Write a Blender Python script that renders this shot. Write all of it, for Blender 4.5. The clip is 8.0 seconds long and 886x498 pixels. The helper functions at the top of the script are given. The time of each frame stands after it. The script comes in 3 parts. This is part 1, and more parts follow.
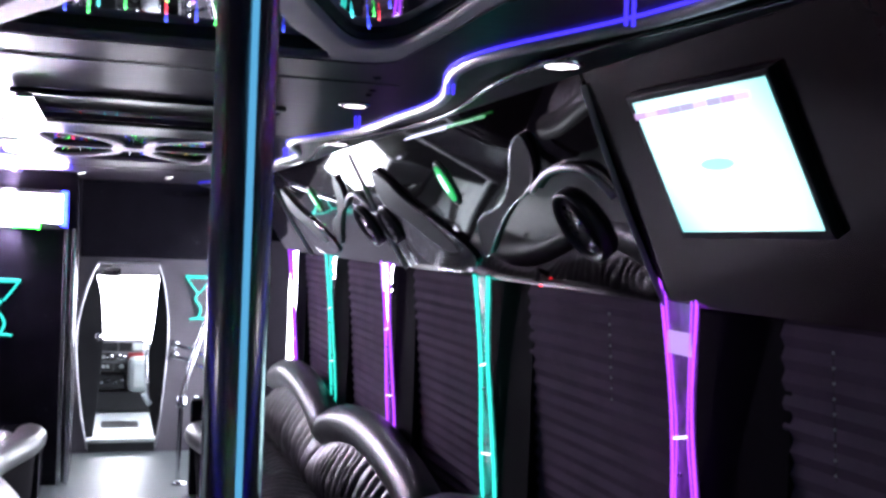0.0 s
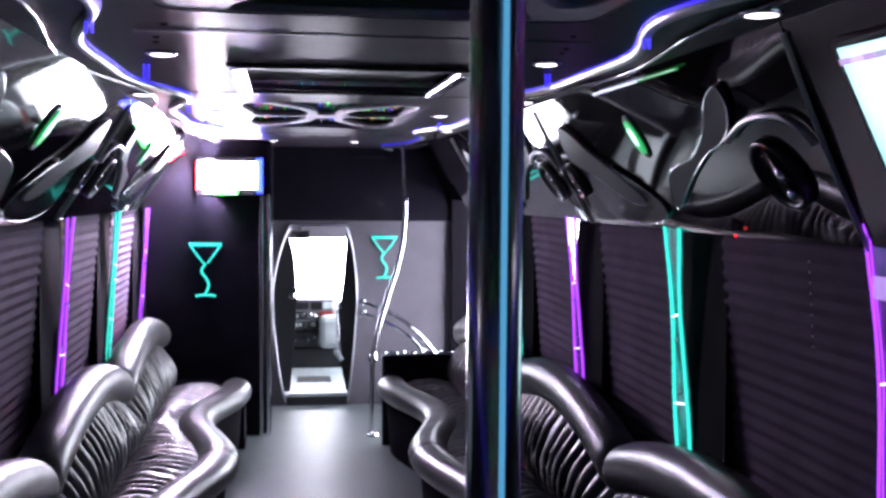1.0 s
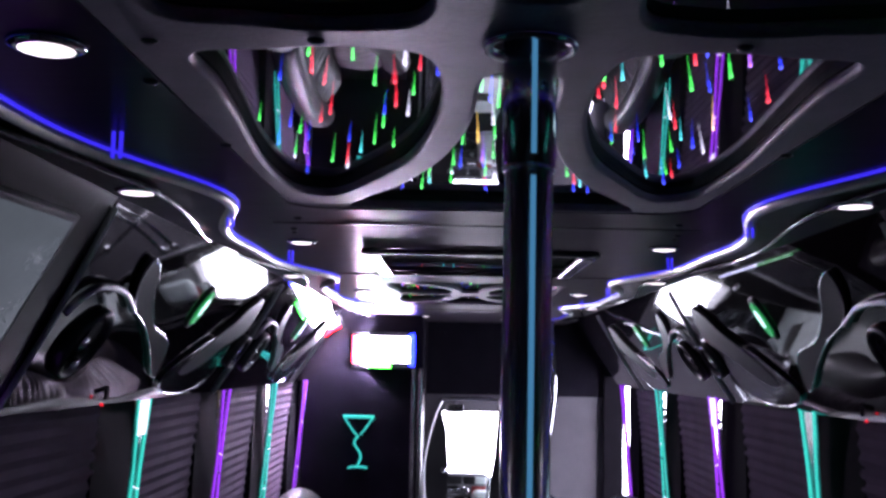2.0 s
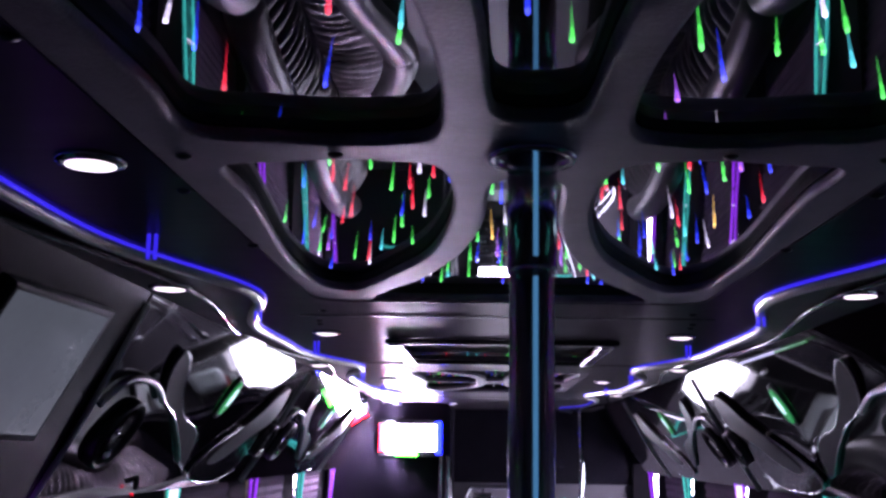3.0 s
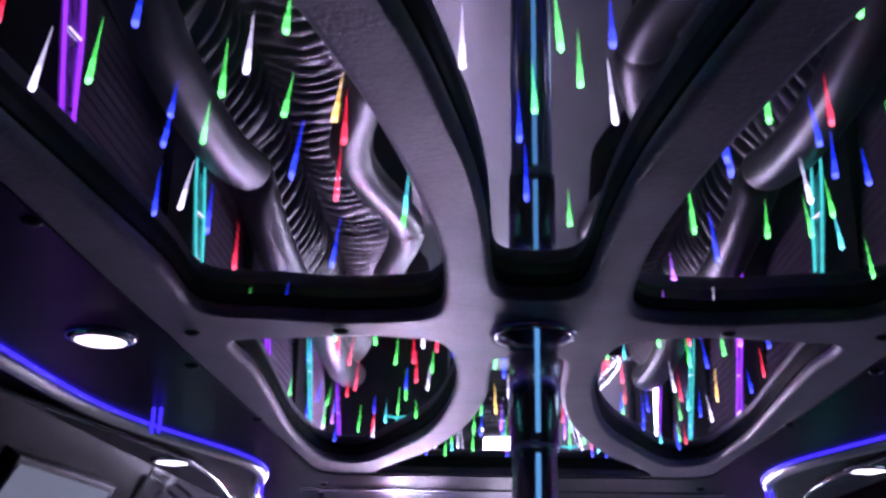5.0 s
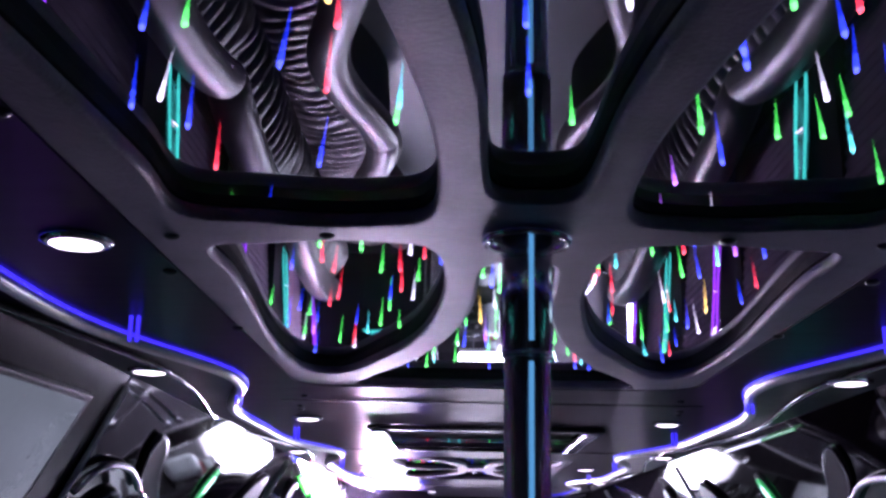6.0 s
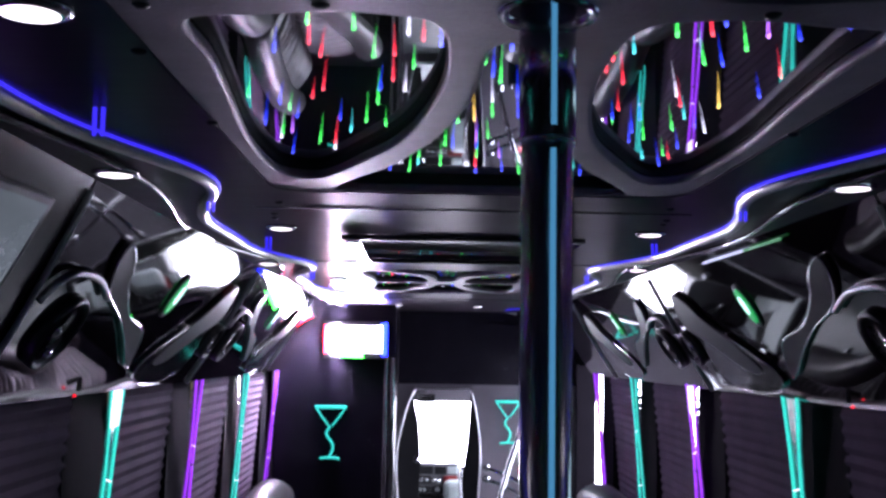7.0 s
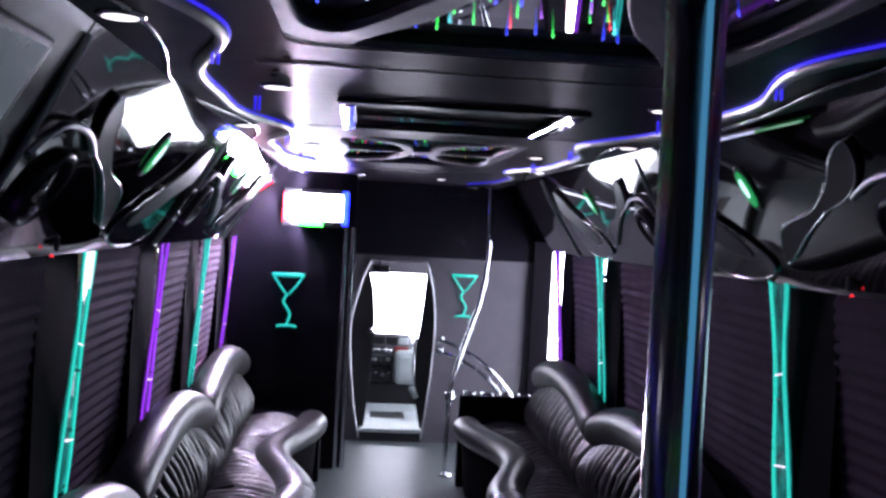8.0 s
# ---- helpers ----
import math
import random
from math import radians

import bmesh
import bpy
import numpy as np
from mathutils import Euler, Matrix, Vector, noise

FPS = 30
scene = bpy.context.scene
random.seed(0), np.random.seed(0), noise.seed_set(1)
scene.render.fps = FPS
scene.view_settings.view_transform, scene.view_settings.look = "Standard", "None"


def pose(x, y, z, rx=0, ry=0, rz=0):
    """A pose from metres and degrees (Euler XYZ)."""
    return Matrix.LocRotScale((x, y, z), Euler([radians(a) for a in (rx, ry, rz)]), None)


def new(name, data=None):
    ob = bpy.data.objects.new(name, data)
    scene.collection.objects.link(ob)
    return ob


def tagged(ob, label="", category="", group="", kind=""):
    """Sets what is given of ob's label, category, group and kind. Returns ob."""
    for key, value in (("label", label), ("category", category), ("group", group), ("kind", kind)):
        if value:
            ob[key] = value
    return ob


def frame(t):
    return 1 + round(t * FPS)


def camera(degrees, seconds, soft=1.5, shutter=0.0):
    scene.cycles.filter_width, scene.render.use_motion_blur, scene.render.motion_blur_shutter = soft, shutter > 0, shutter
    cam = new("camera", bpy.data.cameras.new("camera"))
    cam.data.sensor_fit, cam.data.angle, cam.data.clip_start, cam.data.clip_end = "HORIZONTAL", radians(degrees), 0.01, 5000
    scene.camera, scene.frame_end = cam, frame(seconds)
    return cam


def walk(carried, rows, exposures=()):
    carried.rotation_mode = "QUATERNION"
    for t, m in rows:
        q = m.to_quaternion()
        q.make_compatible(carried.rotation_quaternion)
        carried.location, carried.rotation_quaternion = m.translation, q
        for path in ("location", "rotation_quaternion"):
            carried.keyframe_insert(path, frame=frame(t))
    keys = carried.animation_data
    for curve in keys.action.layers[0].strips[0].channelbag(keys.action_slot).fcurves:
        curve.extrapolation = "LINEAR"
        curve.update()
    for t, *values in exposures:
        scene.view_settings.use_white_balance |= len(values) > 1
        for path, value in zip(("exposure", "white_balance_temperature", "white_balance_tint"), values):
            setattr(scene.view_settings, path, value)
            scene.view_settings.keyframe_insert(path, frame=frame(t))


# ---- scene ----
# Camera: held at eye height in the aisle of a bus, turning and tilting with a small sway.
cam = camera(45.0, 8.0, soft=3.0)
ROWS = [
    (0.0, -0.100, 0.146, 1.667, -17.47, -0.56, 2.21),
    (0.5, -0.151, 0.125, 1.665, -13.71, -1.99, 1.34),
    (1.0, -0.182, 0.073, 1.660, -8.36, -3.03, 0.48),
    (1.5, -0.118, 0.008, 1.676, -2.23, 1.74, 1.36),
    (3.0, -0.050, -0.138, 1.684, 2.31, 10.61, 0.94),
    (3.5, -0.047, -0.154, 1.686, 2.17, 14.29, 1.07),
    (4.0, -0.046, -0.162, 1.688, 2.55, 17.54, 1.28),
    (5.5, -0.050, -0.163, 1.687, 2.68, 19.66, 0.99),
    (6.0, -0.067, -0.116, 1.687, 1.20, 15.15, 1.10),
    (6.5, -0.076, -0.058, 1.681, -0.80, 10.24, 0.58),
    (7.0, -0.116, 0.007, 1.675, -1.14, 5.56, 0.91),
    (7.5, -0.210, 0.091, 1.684, -1.44, 2.08, 1.80),
    (8.0, -0.267, 0.136, 1.670, -4.59, -1.14, 3.06),
]
walk(cam, [(t, pose(x, y, z, 90 + pitch, 0, yaw) @ pose(0, 0, 0, 0, 0, roll)) for t, x, y, z, yaw, pitch, roll in ROWS],
     exposures=((0.0, 1.05, 6200, 21), (0.5, 0.85, 6200, 16), (1.0, 0.74, 6150, 24), (1.5, 0.30, 6100, 27), (3.0, -0.20, 6050, 43), (3.5, -0.20, 6050, 43), (4.0, 0.15, 5950, 51),
                (5.5, 0.87, 5750, 50), (6.0, 0.68, 5900, 42), (6.5, 0.50, 6000, 30), (7.0, 0.24, 6000, 29), (7.5, -0.05, 6000, 27), (8.0, -0.05, 6000, 25)))
# ---------------------------------------------------------------- light
world = bpy.data.worlds.new("sky")
scene.world = world
world.use_nodes = True
wn = world.node_tree
sky = wn.nodes.new("ShaderNodeTexSky")
sky.sky_type, sky.sun_disc = "NISHITA", False
sky.sun_elevation, sky.sun_rotation = radians(25), radians(-80)
wn.nodes["Background"].inputs[1].default_value = 0.05
wn.links.new(sky.outputs[0], wn.nodes["Background"].inputs[0])
sun_data = bpy.data.lights.new("sun", "SUN")
sun_data.energy, sun_data.angle, sun_data.color = 2.0, radians(12), (1, 0.96, 0.9)
sun = new("sun", sun_data)
sun.rotation_euler = (radians(65), 0, radians(-80))

DOWNLIGHT = 2.4
EFFECT = 430.0

# ---------------------------------------------------------------- materials


def mat(name, base, rough=0.5, metal=0.0, vary=0.25, scale=6.0, bump=0.1, fine=90.0, coat=0.0, stretch=(1, 1, 1), sheen=0.0, spec=0.5):
    """Principled surface with variation at two scales, a little relief and uneven gloss."""
    m = bpy.data.materials.new(name)
    m.use_nodes = True
    nt = m.node_tree
    b = nt.nodes["Principled BSDF"]
    tc = nt.nodes.new("ShaderNodeTexCoord")
    mp = nt.nodes.new("ShaderNodeMapping")
    mp.inputs["Scale"].default_value = stretch
    nt.links.new(tc.outputs["Object"], mp.inputs[0])
    big, small = nt.nodes.new("ShaderNodeTexNoise"), nt.nodes.new("ShaderNodeTexNoise")
    for n, sc in ((big, scale), (small, fine)):
        n.inputs["Scale"].default_value, n.inputs["Detail"].default_value = sc, 5
        nt.links.new(mp.outputs[0], n.inputs["Vector"])
    mix = nt.nodes.new("ShaderNodeMath")
    mix.operation = "MULTIPLY_ADD"
    mix.inputs[1].default_value = 0.35
    nt.links.new(small.outputs[0], mix.inputs[0])
    nt.links.new(big.outputs[0], mix.inputs[2])
    ramp = nt.nodes.new("ShaderNodeValToRGB")
    ramp.color_ramp.elements[0].position, ramp.color_ramp.elements[1].position = 0.4, 0.95
    ramp.color_ramp.elements[0].color = (*[c * (1 - vary) for c in base], 1)
    ramp.color_ramp.elements[1].color = (*[min(1, c * (1 + vary)) for c in base], 1)
    nt.links.new(mix.outputs[0], ramp.inputs[0])
    nt.links.new(ramp.outputs[0], b.inputs["Base Color"])
    rr = nt.nodes.new("ShaderNodeMapRange")
    rr.inputs["To Min"].default_value, rr.inputs["To Max"].default_value = rough * 0.75, min(1, rough * 1.3)
    nt.links.new(mix.outputs[0], rr.inputs[0])
    nt.links.new(rr.outputs[0], b.inputs["Roughness"])
    b.inputs["Metallic"].default_value = metal
    b.inputs["Coat Weight"].default_value = coat
    b.inputs["Coat Roughness"].default_value = 0.05
    b.inputs["Sheen Weight"].default_value = sheen
    b.inputs["Specular IOR Level"].default_value = spec
    if bump:
        bp = nt.nodes.new("ShaderNodeBump")
        bp.inputs["Strength"].default_value, bp.inputs["Distance"].default_value = bump, 0.004
        nt.links.new(small.outputs[0], bp.inputs["Height"])
        nt.links.new(bp.outputs[0], b.inputs["Normal"])
    return m


def glow(name, colour, strength):
    m = bpy.data.materials.new(name)
    m.use_nodes = True
    b = m.node_tree.nodes["Principled BSDF"]
    b.inputs["Base Color"].default_value = (*[0.4 * c for c in colour], 1)
    b.inputs["Emission Color"].default_value = (*colour, 1)
    b.inputs["Emission Strength"].default_value = strength
    return m


LEATHER = mat("black_leather", (0.026, 0.023, 0.024), 0.32, vary=0.3, bump=0.12, fine=160, spec=0.55)
PLEAT = mat("gathered_leather", (0.030, 0.026, 0.027), 0.34, vary=0.35, bump=0.3, fine=140)
SUEDE = mat("lilac_grey_suede", (0.175, 0.122, 0.188), 0.44, vary=0.4, scale=14, bump=0.3, fine=220, sheen=0.2, spec=0.3)
SUEDE_DARK = mat("black_recess_felt", (0.012, 0.011, 0.014), 0.8, bump=0.1)
PANEL = mat("brushed_grey_ceiling_laminate", (0.115, 0.086, 0.116), 0.36, metal=0.92, vary=0.15, scale=3, bump=0.05, fine=60, stretch=(0.6, 14, 1))
# the brushing runs across the bus and draws highlights out along it
PANEL_TANGENT = PANEL.node_tree.nodes.new("ShaderNodeTangent")
PANEL_TANGENT.direction_type, PANEL_TANGENT.axis = "RADIAL", "X"
PANEL.node_tree.links.new(PANEL_TANGENT.outputs[0], PANEL.node_tree.nodes["Principled BSDF"].inputs["Tangent"])
PANEL.node_tree.nodes["Principled BSDF"].inputs["Anisotropic"].default_value = 0.85
SOFFIT = mat("dark_grey_soffit_laminate", (0.012, 0.008, 0.013), 0.34, vary=0.3, bump=0.06, spec=0.14)
GLOSS = mat("polished_black_plum_plastic", (0.010, 0.007, 0.008), 0.028, vary=0.3, bump=0.0)
PLUM = mat("satin_plum_console_plastic", (0.021, 0.0085, 0.0105), 0.16, vary=0.35, bump=0.0, spec=0.32)
GLOSS_GREY = mat("polished_smoke_grey_plastic", (0.014, 0.014, 0.016), 0.12, vary=0.3, bump=0.0, coat=0.5)
GLOSS.node_tree.nodes["Principled BSDF"].inputs["IOR"].default_value = 1.48
SCREEN_OFF = mat("grey_dark_screen_glass", (0.06, 0.075, 0.08), 0.08, bump=0.0)
# dim emission takes the place of what the idle left screen reflects
SCREEN_OFF.node_tree.nodes["Principled BSDF"].inputs["Emission Color"].default_value = (0.78, 0.97, 1.0, 1)
SCREEN_OFF.node_tree.nodes["Principled BSDF"].inputs["Emission Strength"].default_value = 0.10
SILVER = mat("satin_silver_trim", (0.30, 0.29, 0.31), 0.3, metal=1.0, bump=0.0)
BOOT = mat("satin_plum_grey_trim", (0.028, 0.023, 0.030), 0.28, bump=0.03)
BOOT.node_tree.nodes["Principled BSDF"].inputs["IOR"].default_value = 1.18
WALL = mat("black_partition_laminate", (0.008, 0.007, 0.011), 0.22, vary=0.3, bump=0.03)
WALL.node_tree.nodes["Principled BSDF"].inputs["IOR"].default_value = 1.3
WALL_GREY = mat("grey_partition_laminate", (0.085, 0.076, 0.092), 0.45, vary=0.15, bump=0.05)
WALLSIDE = mat("black_wall_trim", (0.006, 0.005, 0.007), 0.8, vary=0.3, spec=0.02)
BLIND = mat("dark_aubergine_blind_fabric", (0.11, 0.083, 0.122), 0.8, vary=0.2, spec=0.02, bump=0.1, fine=200)
FLOOR = mat("grey_vinyl_floor", (0.072, 0.085, 0.088), 0.42, vary=0.25, scale=4, bump=0.1, fine=60)
CHROME = mat("chrome", (0.75, 0.75, 0.78), 0.1, metal=1.0, vary=0.05, bump=0.0)
POLE = mat("polished_dark_steel", (0.74, 0.75, 0.78), 0.19, metal=1.0, vary=0.08, bump=0.0)


def two_way_mirror():
    """Smoked two-way mirror film: part reflects, part lets the lights above it through."""
    m = bpy.data.materials.new("two_way_mirror")
    m.use_nodes = True
    nt = m.node_tree
    nt.nodes.remove(nt.nodes["Principled BSDF"])
    gl, tr, mx, ns, mr = (nt.nodes.new(k) for k in ("ShaderNodeBsdfGlossy", "ShaderNodeBsdfTransparent", "ShaderNodeMixShader", "ShaderNodeTexNoise", "ShaderNodeMapRange"))
    gl.inputs["Color"].default_value = (0.93, 0.92, 0.96, 1)
    gl.inputs["Roughness"].default_value = 0.012
    ns.inputs["Scale"].default_value = 3.0
    mr.inputs["To Min"].default_value, mr.inputs["To Max"].default_value = 0.66, 0.74
    nt.links.new(ns.outputs[0], mr.inputs[0])
    nt.links.new(mr.outputs[0], mx.inputs[0])
    nt.links.new(tr.outputs[0], mx.inputs[1])
    nt.links.new(gl.outputs[0], mx.inputs[2])
    nt.links.new(mx.outputs[0], nt.nodes["Material Output"].inputs["Surface"])
    return m


MIRROR = two_way_mirror()
BLACK = mat("black_plastic", (0.012, 0.012, 0.014), 0.35, bump=0.1)
CONE = mat("speaker_cone", (0.02, 0.02, 0.022), 0.25, bump=0.05)
DASH = mat("grey_dashboard_plastic", (0.14, 0.14, 0.15), 0.45, bump=0.1)
SKIRT = mat("pale_grey_paint", (0.45, 0.5, 0.5), 0.5, bump=0.05)
L_WHITE = glow("downlight_lens", (1.0, 0.95, 0.92), DOWNLIGHT)
L_BLUE = glow("blue_led", (0.06, 0.04, 1.0), 0.85)
L_PURPLE = glow("purple_led", (0.42, 0.06, 1.0), 1.1)
L_TEAL = glow("teal_led", (0.02, 0.75, 0.56), 0.95)
L_RED = glow("red_led", (1.0, 0.02, 0.03), 2.0)
L_GREEN = glow("green_led", (0.02, 0.70, 0.16), 0.42)
def screen_glow():
    # white in the middle of the picture, cyan towards its edges
    m = glow("screen_white", (1, 1, 1), 1.25)
    nt = m.node_tree
    tc, mp, gr, rp = (nt.nodes.new(k) for k in ("ShaderNodeTexCoord", "ShaderNodeMapping", "ShaderNodeTexGradient", "ShaderNodeValToRGB"))
    mp.inputs["Location"].default_value = (-0.873 / 0.28, -1.70 / 0.28, -1.815 / 0.28)
    mp.inputs["Scale"].default_value = (1 / 0.28, 1 / 0.28, 1 / 0.28)
    gr.gradient_type = "SPHERICAL"
    rp.color_ramp.elements[0].color, rp.color_ramp.elements[1].color = (0.14, 0.52, 0.49, 1), (0.62, 0.90, 0.90, 1)
    rp.color_ramp.elements[1].position = 0.72
    nt.links.new(tc.outputs["Object"], mp.inputs[0])
    nt.links.new(mp.outputs[0], gr.inputs[0])
    nt.links.new(gr.outputs[0], rp.inputs[0])
    nt.links.new(rp.outputs[0], nt.nodes["Principled BSDF"].inputs["Emission Color"])
    return m


L_SCREEN = screen_glow()
RED_PLASTIC = mat("dull_red_plastic", (0.25, 0.03, 0.03), 0.4, bump=0.0)


def lit_acrylic(name, colour, strength):
    # clear plastic that carries a soft, uneven share of the light fed into its edge
    m = mat(name, tuple(0.05 + 0.08 * q for q in colour), 0.08, vary=0.2, bump=0.0, coat=0.5)
    nt = m.node_tree
    ns, mr, tc, mp = (nt.nodes.new(k) for k in ("ShaderNodeTexNoise", "ShaderNodeMapRange", "ShaderNodeTexCoord", "ShaderNodeMapping"))
    mp.inputs["Scale"].default_value = (1, 6, 2.5)
    ns.inputs["Scale"].default_value = 6.0
    mr.inputs["From Min"].default_value, mr.inputs["From Max"].default_value = 0.35, 0.7
    mr.inputs["To Min"].default_value, mr.inputs["To Max"].default_value = 0.25 * strength, 1.8 * strength
    nt.links.new(tc.outputs["Object"], mp.inputs[0])
    nt.links.new(mp.outputs[0], ns.inputs["Vector"])
    nt.links.new(ns.outputs[0], mr.inputs[0])
    bs = nt.nodes["Principled BSDF"]
    bs.inputs["Emission Color"].default_value = (*colour, 1)
    nt.links.new(mr.outputs[0], bs.inputs["Emission Strength"])
    return m


BLADE_TEAL = lit_acrylic("teal_lit_acrylic", (0.03, 0.75, 0.6), 0.16)
BLADE_PURPLE = lit_acrylic("purple_lit_acrylic", (0.42, 0.08, 1.0), 0.12)
BAND = glow("lilac_band", (0.36, 0.22, 0.60), 0.7)
L_CLEAR = glow("clear_white_led", (0.95, 0.9, 1.0), 1.4)
L_PALE = glow("pale_green_led", (0.6, 1.0, 0.9), 1.6)
L_SKY = glow("daylight", (0.93, 0.97, 1.0), 18.0)
L_POLE_REFLECTION = glow("pale_blue_reflection", (0.10, 0.42, 0.66), 0.5)
L_SIDE = glow("side_daylight", (0.9, 0.97, 1.0), 19.0)
RAIL = mat("satin_steel_rail", (0.5, 0.5, 0.53), 0.28, metal=1.0, bump=0.0)

# ---------------------------------------------------------------- mesh helpers


def thing(name, label, category, group="", kind="", at=(0, 0, 0)):
    e = new(name)
    e.location = at
    return tagged(e, label, category, group, kind)


def place(name, bm, material, parent=None, label="", smooth=True):
    me = bpy.data.meshes.new(name)
    bmesh.ops.recalc_face_normals(bm, faces=bm.faces)
    bm.to_mesh(me)
    bm.free()
    for p in me.polygons:
        p.use_smooth = smooth
    me.materials.append(material)
    ob = new(name, me)
    if parent is not None:
        ob.parent = parent
    if label:
        ob["label"] = label
    return ob


def part(name, bm, material, parent, label="", smooth=False):
    return place(name, bm, material, parent, label, smooth)


def box(x0, x1, y0, y1, z0, z1, bevel=0.0, bm=None):
    bm = bm or bmesh.new()
    made = bmesh.ops.create_cube(bm, size=1)["verts"]
    for v in made:
        v.co = Vector(((x0 + x1) / 2 + v.co.x * (x1 - x0), (y0 + y1) / 2 + v.co.y * (y1 - y0), (z0 + z1) / 2 + v.co.z * (z1 - z0)))
    if bevel:
        edges = list({e for v in made for e in v.link_edges})
        bmesh.ops.bevel(bm, geom=edges, offset=bevel, segments=2, affect="EDGES", profile=0.5)
    return bm


def tube(points, radius, sides=10, bm=None, caps=True):
    """A round bar along the points; radius is a number or one a point."""
    bm = bm or bmesh.new()
    pts = [Vector(p) for p in points]
    rad = radius if isinstance(radius, (list, tuple)) else [radius] * len(pts)
    rings, up = [], None
    for i, p in enumerate(pts):
        d = (pts[min(i + 1, len(pts) - 1)] - pts[max(i - 1, 0)]).normalized()
        if up is None:
            up = d.orthogonal().normalized()
        up = (up - d * up.dot(d)).normalized()
        side = d.cross(up)
        rings.append([bm.verts.new(p + rad[i] * (math.cos(a) * up + math.sin(a) * side)) for a in (2 * math.pi * k / sides for k in range(sides))])
    for a, b in zip(rings, rings[1:]):
        for k in range(sides):
            bm.faces.new((a[k], a[(k + 1) % sides], b[(k + 1) % sides], b[k]))
    if caps:
        bm.faces.new(rings[0][::-1])
        bm.faces.new(rings[-1])
    return bm


def lathe(profile, sides=24, bm=None, m=None, ring=False):
    """Turn (radius, height) pairs about z; ring joins the last pair to the first."""
    bm = bm or bmesh.new()
    m = m or Matrix()
    rings = [[bm.verts.new(m @ Vector((r * math.cos(2 * math.pi * k / sides), r * math.sin(2 * math.pi * k / sides), z))) for k in range(sides)] for r, z in profile]
    for a, b in zip(rings, rings[1:] + rings[:1] if ring else rings[1:]):
        for k in range(sides):
            bm.faces.new((a[k], a[(k + 1) % sides], b[(k + 1) % sides], b[k]))
    if not ring:
        bm.faces.new(rings[0][::-1])
        bm.faces.new(rings[-1])
    return bm


def grid(fn, nu, nv, bm=None):
    """A sheet fn(u, v) over 0..1."""
    bm = bm or bmesh.new()
    vs = [[bm.verts.new(fn(i / nu, j / nv)) for j in range(nv + 1)] for i in range(nu + 1)]
    for i in range(nu):
        for j in range(nv):
            bm.faces.new((vs[i][j], vs[i + 1][j], vs[i + 1][j + 1], vs[i][j + 1]))
    return bm


def smooth_loop(pts, steps=6):
    """Closed Catmull-Rom loop through 2D points."""
    out, n = [], len(pts)
    for i in range(n):
        p0, p1, p2, p3 = (Vector(pts[(i + k) % n]) for k in (-1, 0, 1, 2))
        for s in range(steps):
            t = s / steps
            out.append(0.5 * (2 * p1 + (p2 - p0) * t + (2 * p0 - 5 * p1 + 4 * p2 - p3) * t * t + (3 * p1 - p0 - 3 * p2 + p3) * t ** 3))
    return out


def smooth_line(pts, steps=8):
    out = []
    for i in range(len(pts) - 1):
        p0, p1, p2, p3 = (Vector(pts[min(max(i + k, 0), len(pts) - 1)]) for k in (-1, 0, 1, 2))
        for s in range(steps):
            t = s / steps
            out.append(0.5 * (2 * p1 + (p2 - p0) * t + (2 * p0 - 5 * p1 + 4 * p2 - p3) * t * t + (3 * p1 - p0 - 3 * p2 + p3) * t ** 3))
    return out + [Vector(pts[-1])]


def plate(loops, half, bevel=0.0, res=2):
    """A flat plate in x, y with holes: the first loop is its rim, the others are its holes. Centred on z = 0."""
    cu = bpy.data.curves.new("outline", "CURVE")
    cu.dimensions, cu.fill_mode = "2D", "BOTH"
    cu.extrude, cu.bevel_depth, cu.bevel_resolution, cu.offset = half, bevel, res, -bevel
    for lp in loops:
        sp = cu.splines.new("POLY")
        sp.points.add(len(lp) - 1)
        for q, c in zip(sp.points, lp):
            q.co = (c[0], c[1], 0, 1)
        sp.use_cyclic_u = True
    ob = bpy.data.objects.new("outline", cu)
    scene.collection.objects.link(ob)
    me = bpy.data.meshes.new_from_object(ob.evaluated_get(bpy.context.evaluated_depsgraph_get()))
    bm = bmesh.new()
    bm.from_mesh(me)
    bpy.data.objects.remove(ob)
    bpy.data.meshes.remove(me)
    bpy.data.curves.remove(cu)
    return bm


def moved(bm, m):
    bmesh.ops.transform(bm, matrix=m, verts=bm.verts)
    return bm


# ---------------------------------------------------------------- plan of the bus (metres)
CEIL = 2.0
REAR, FRONT, COCKPIT = -3.2, 7.37, 8.37
POLE_Y = 0.995
VT, VB = (0.750, 1.972), (1.045, 1.546)      # top and bottom edge of the sloping side consoles
VLEN = math.hypot(VB[0] - VT[0], VB[1] - VT[1])


def cove_x(y):
    """Distance of the wavy edge of the ceiling from the centre line."""
    a = 2 * math.pi * (y - 2.005) / 1.96
    return 0.600 - 0.062 * math.cos(a + 0.35 * math.sin(a)) - 0.012 * math.cos(2 * a)


# floor
bm = box(-1.2, 1.2, REAR, FRONT + 1.0, -0.06, 0)
tagged(place("floor", bm, FLOOR, smooth=False), "grey speckled vinyl bus floor", "floor", kind="structure")
bm = box(-1.2, 1.2, COCKPIT + 0.004, 11.2, -0.06, 0.085)
tagged(place("floor_cockpit", bm, SKIRT, smooth=False), "pale raised floor of the driver's cab", "floor", kind="structure")

# side walls with posts, window bays and blinds
WIN_Z0, WIN_Z1 = 0.70, 1.60


def wall_x(z):
    return 1.075 + (1.546 - z) * 0.075


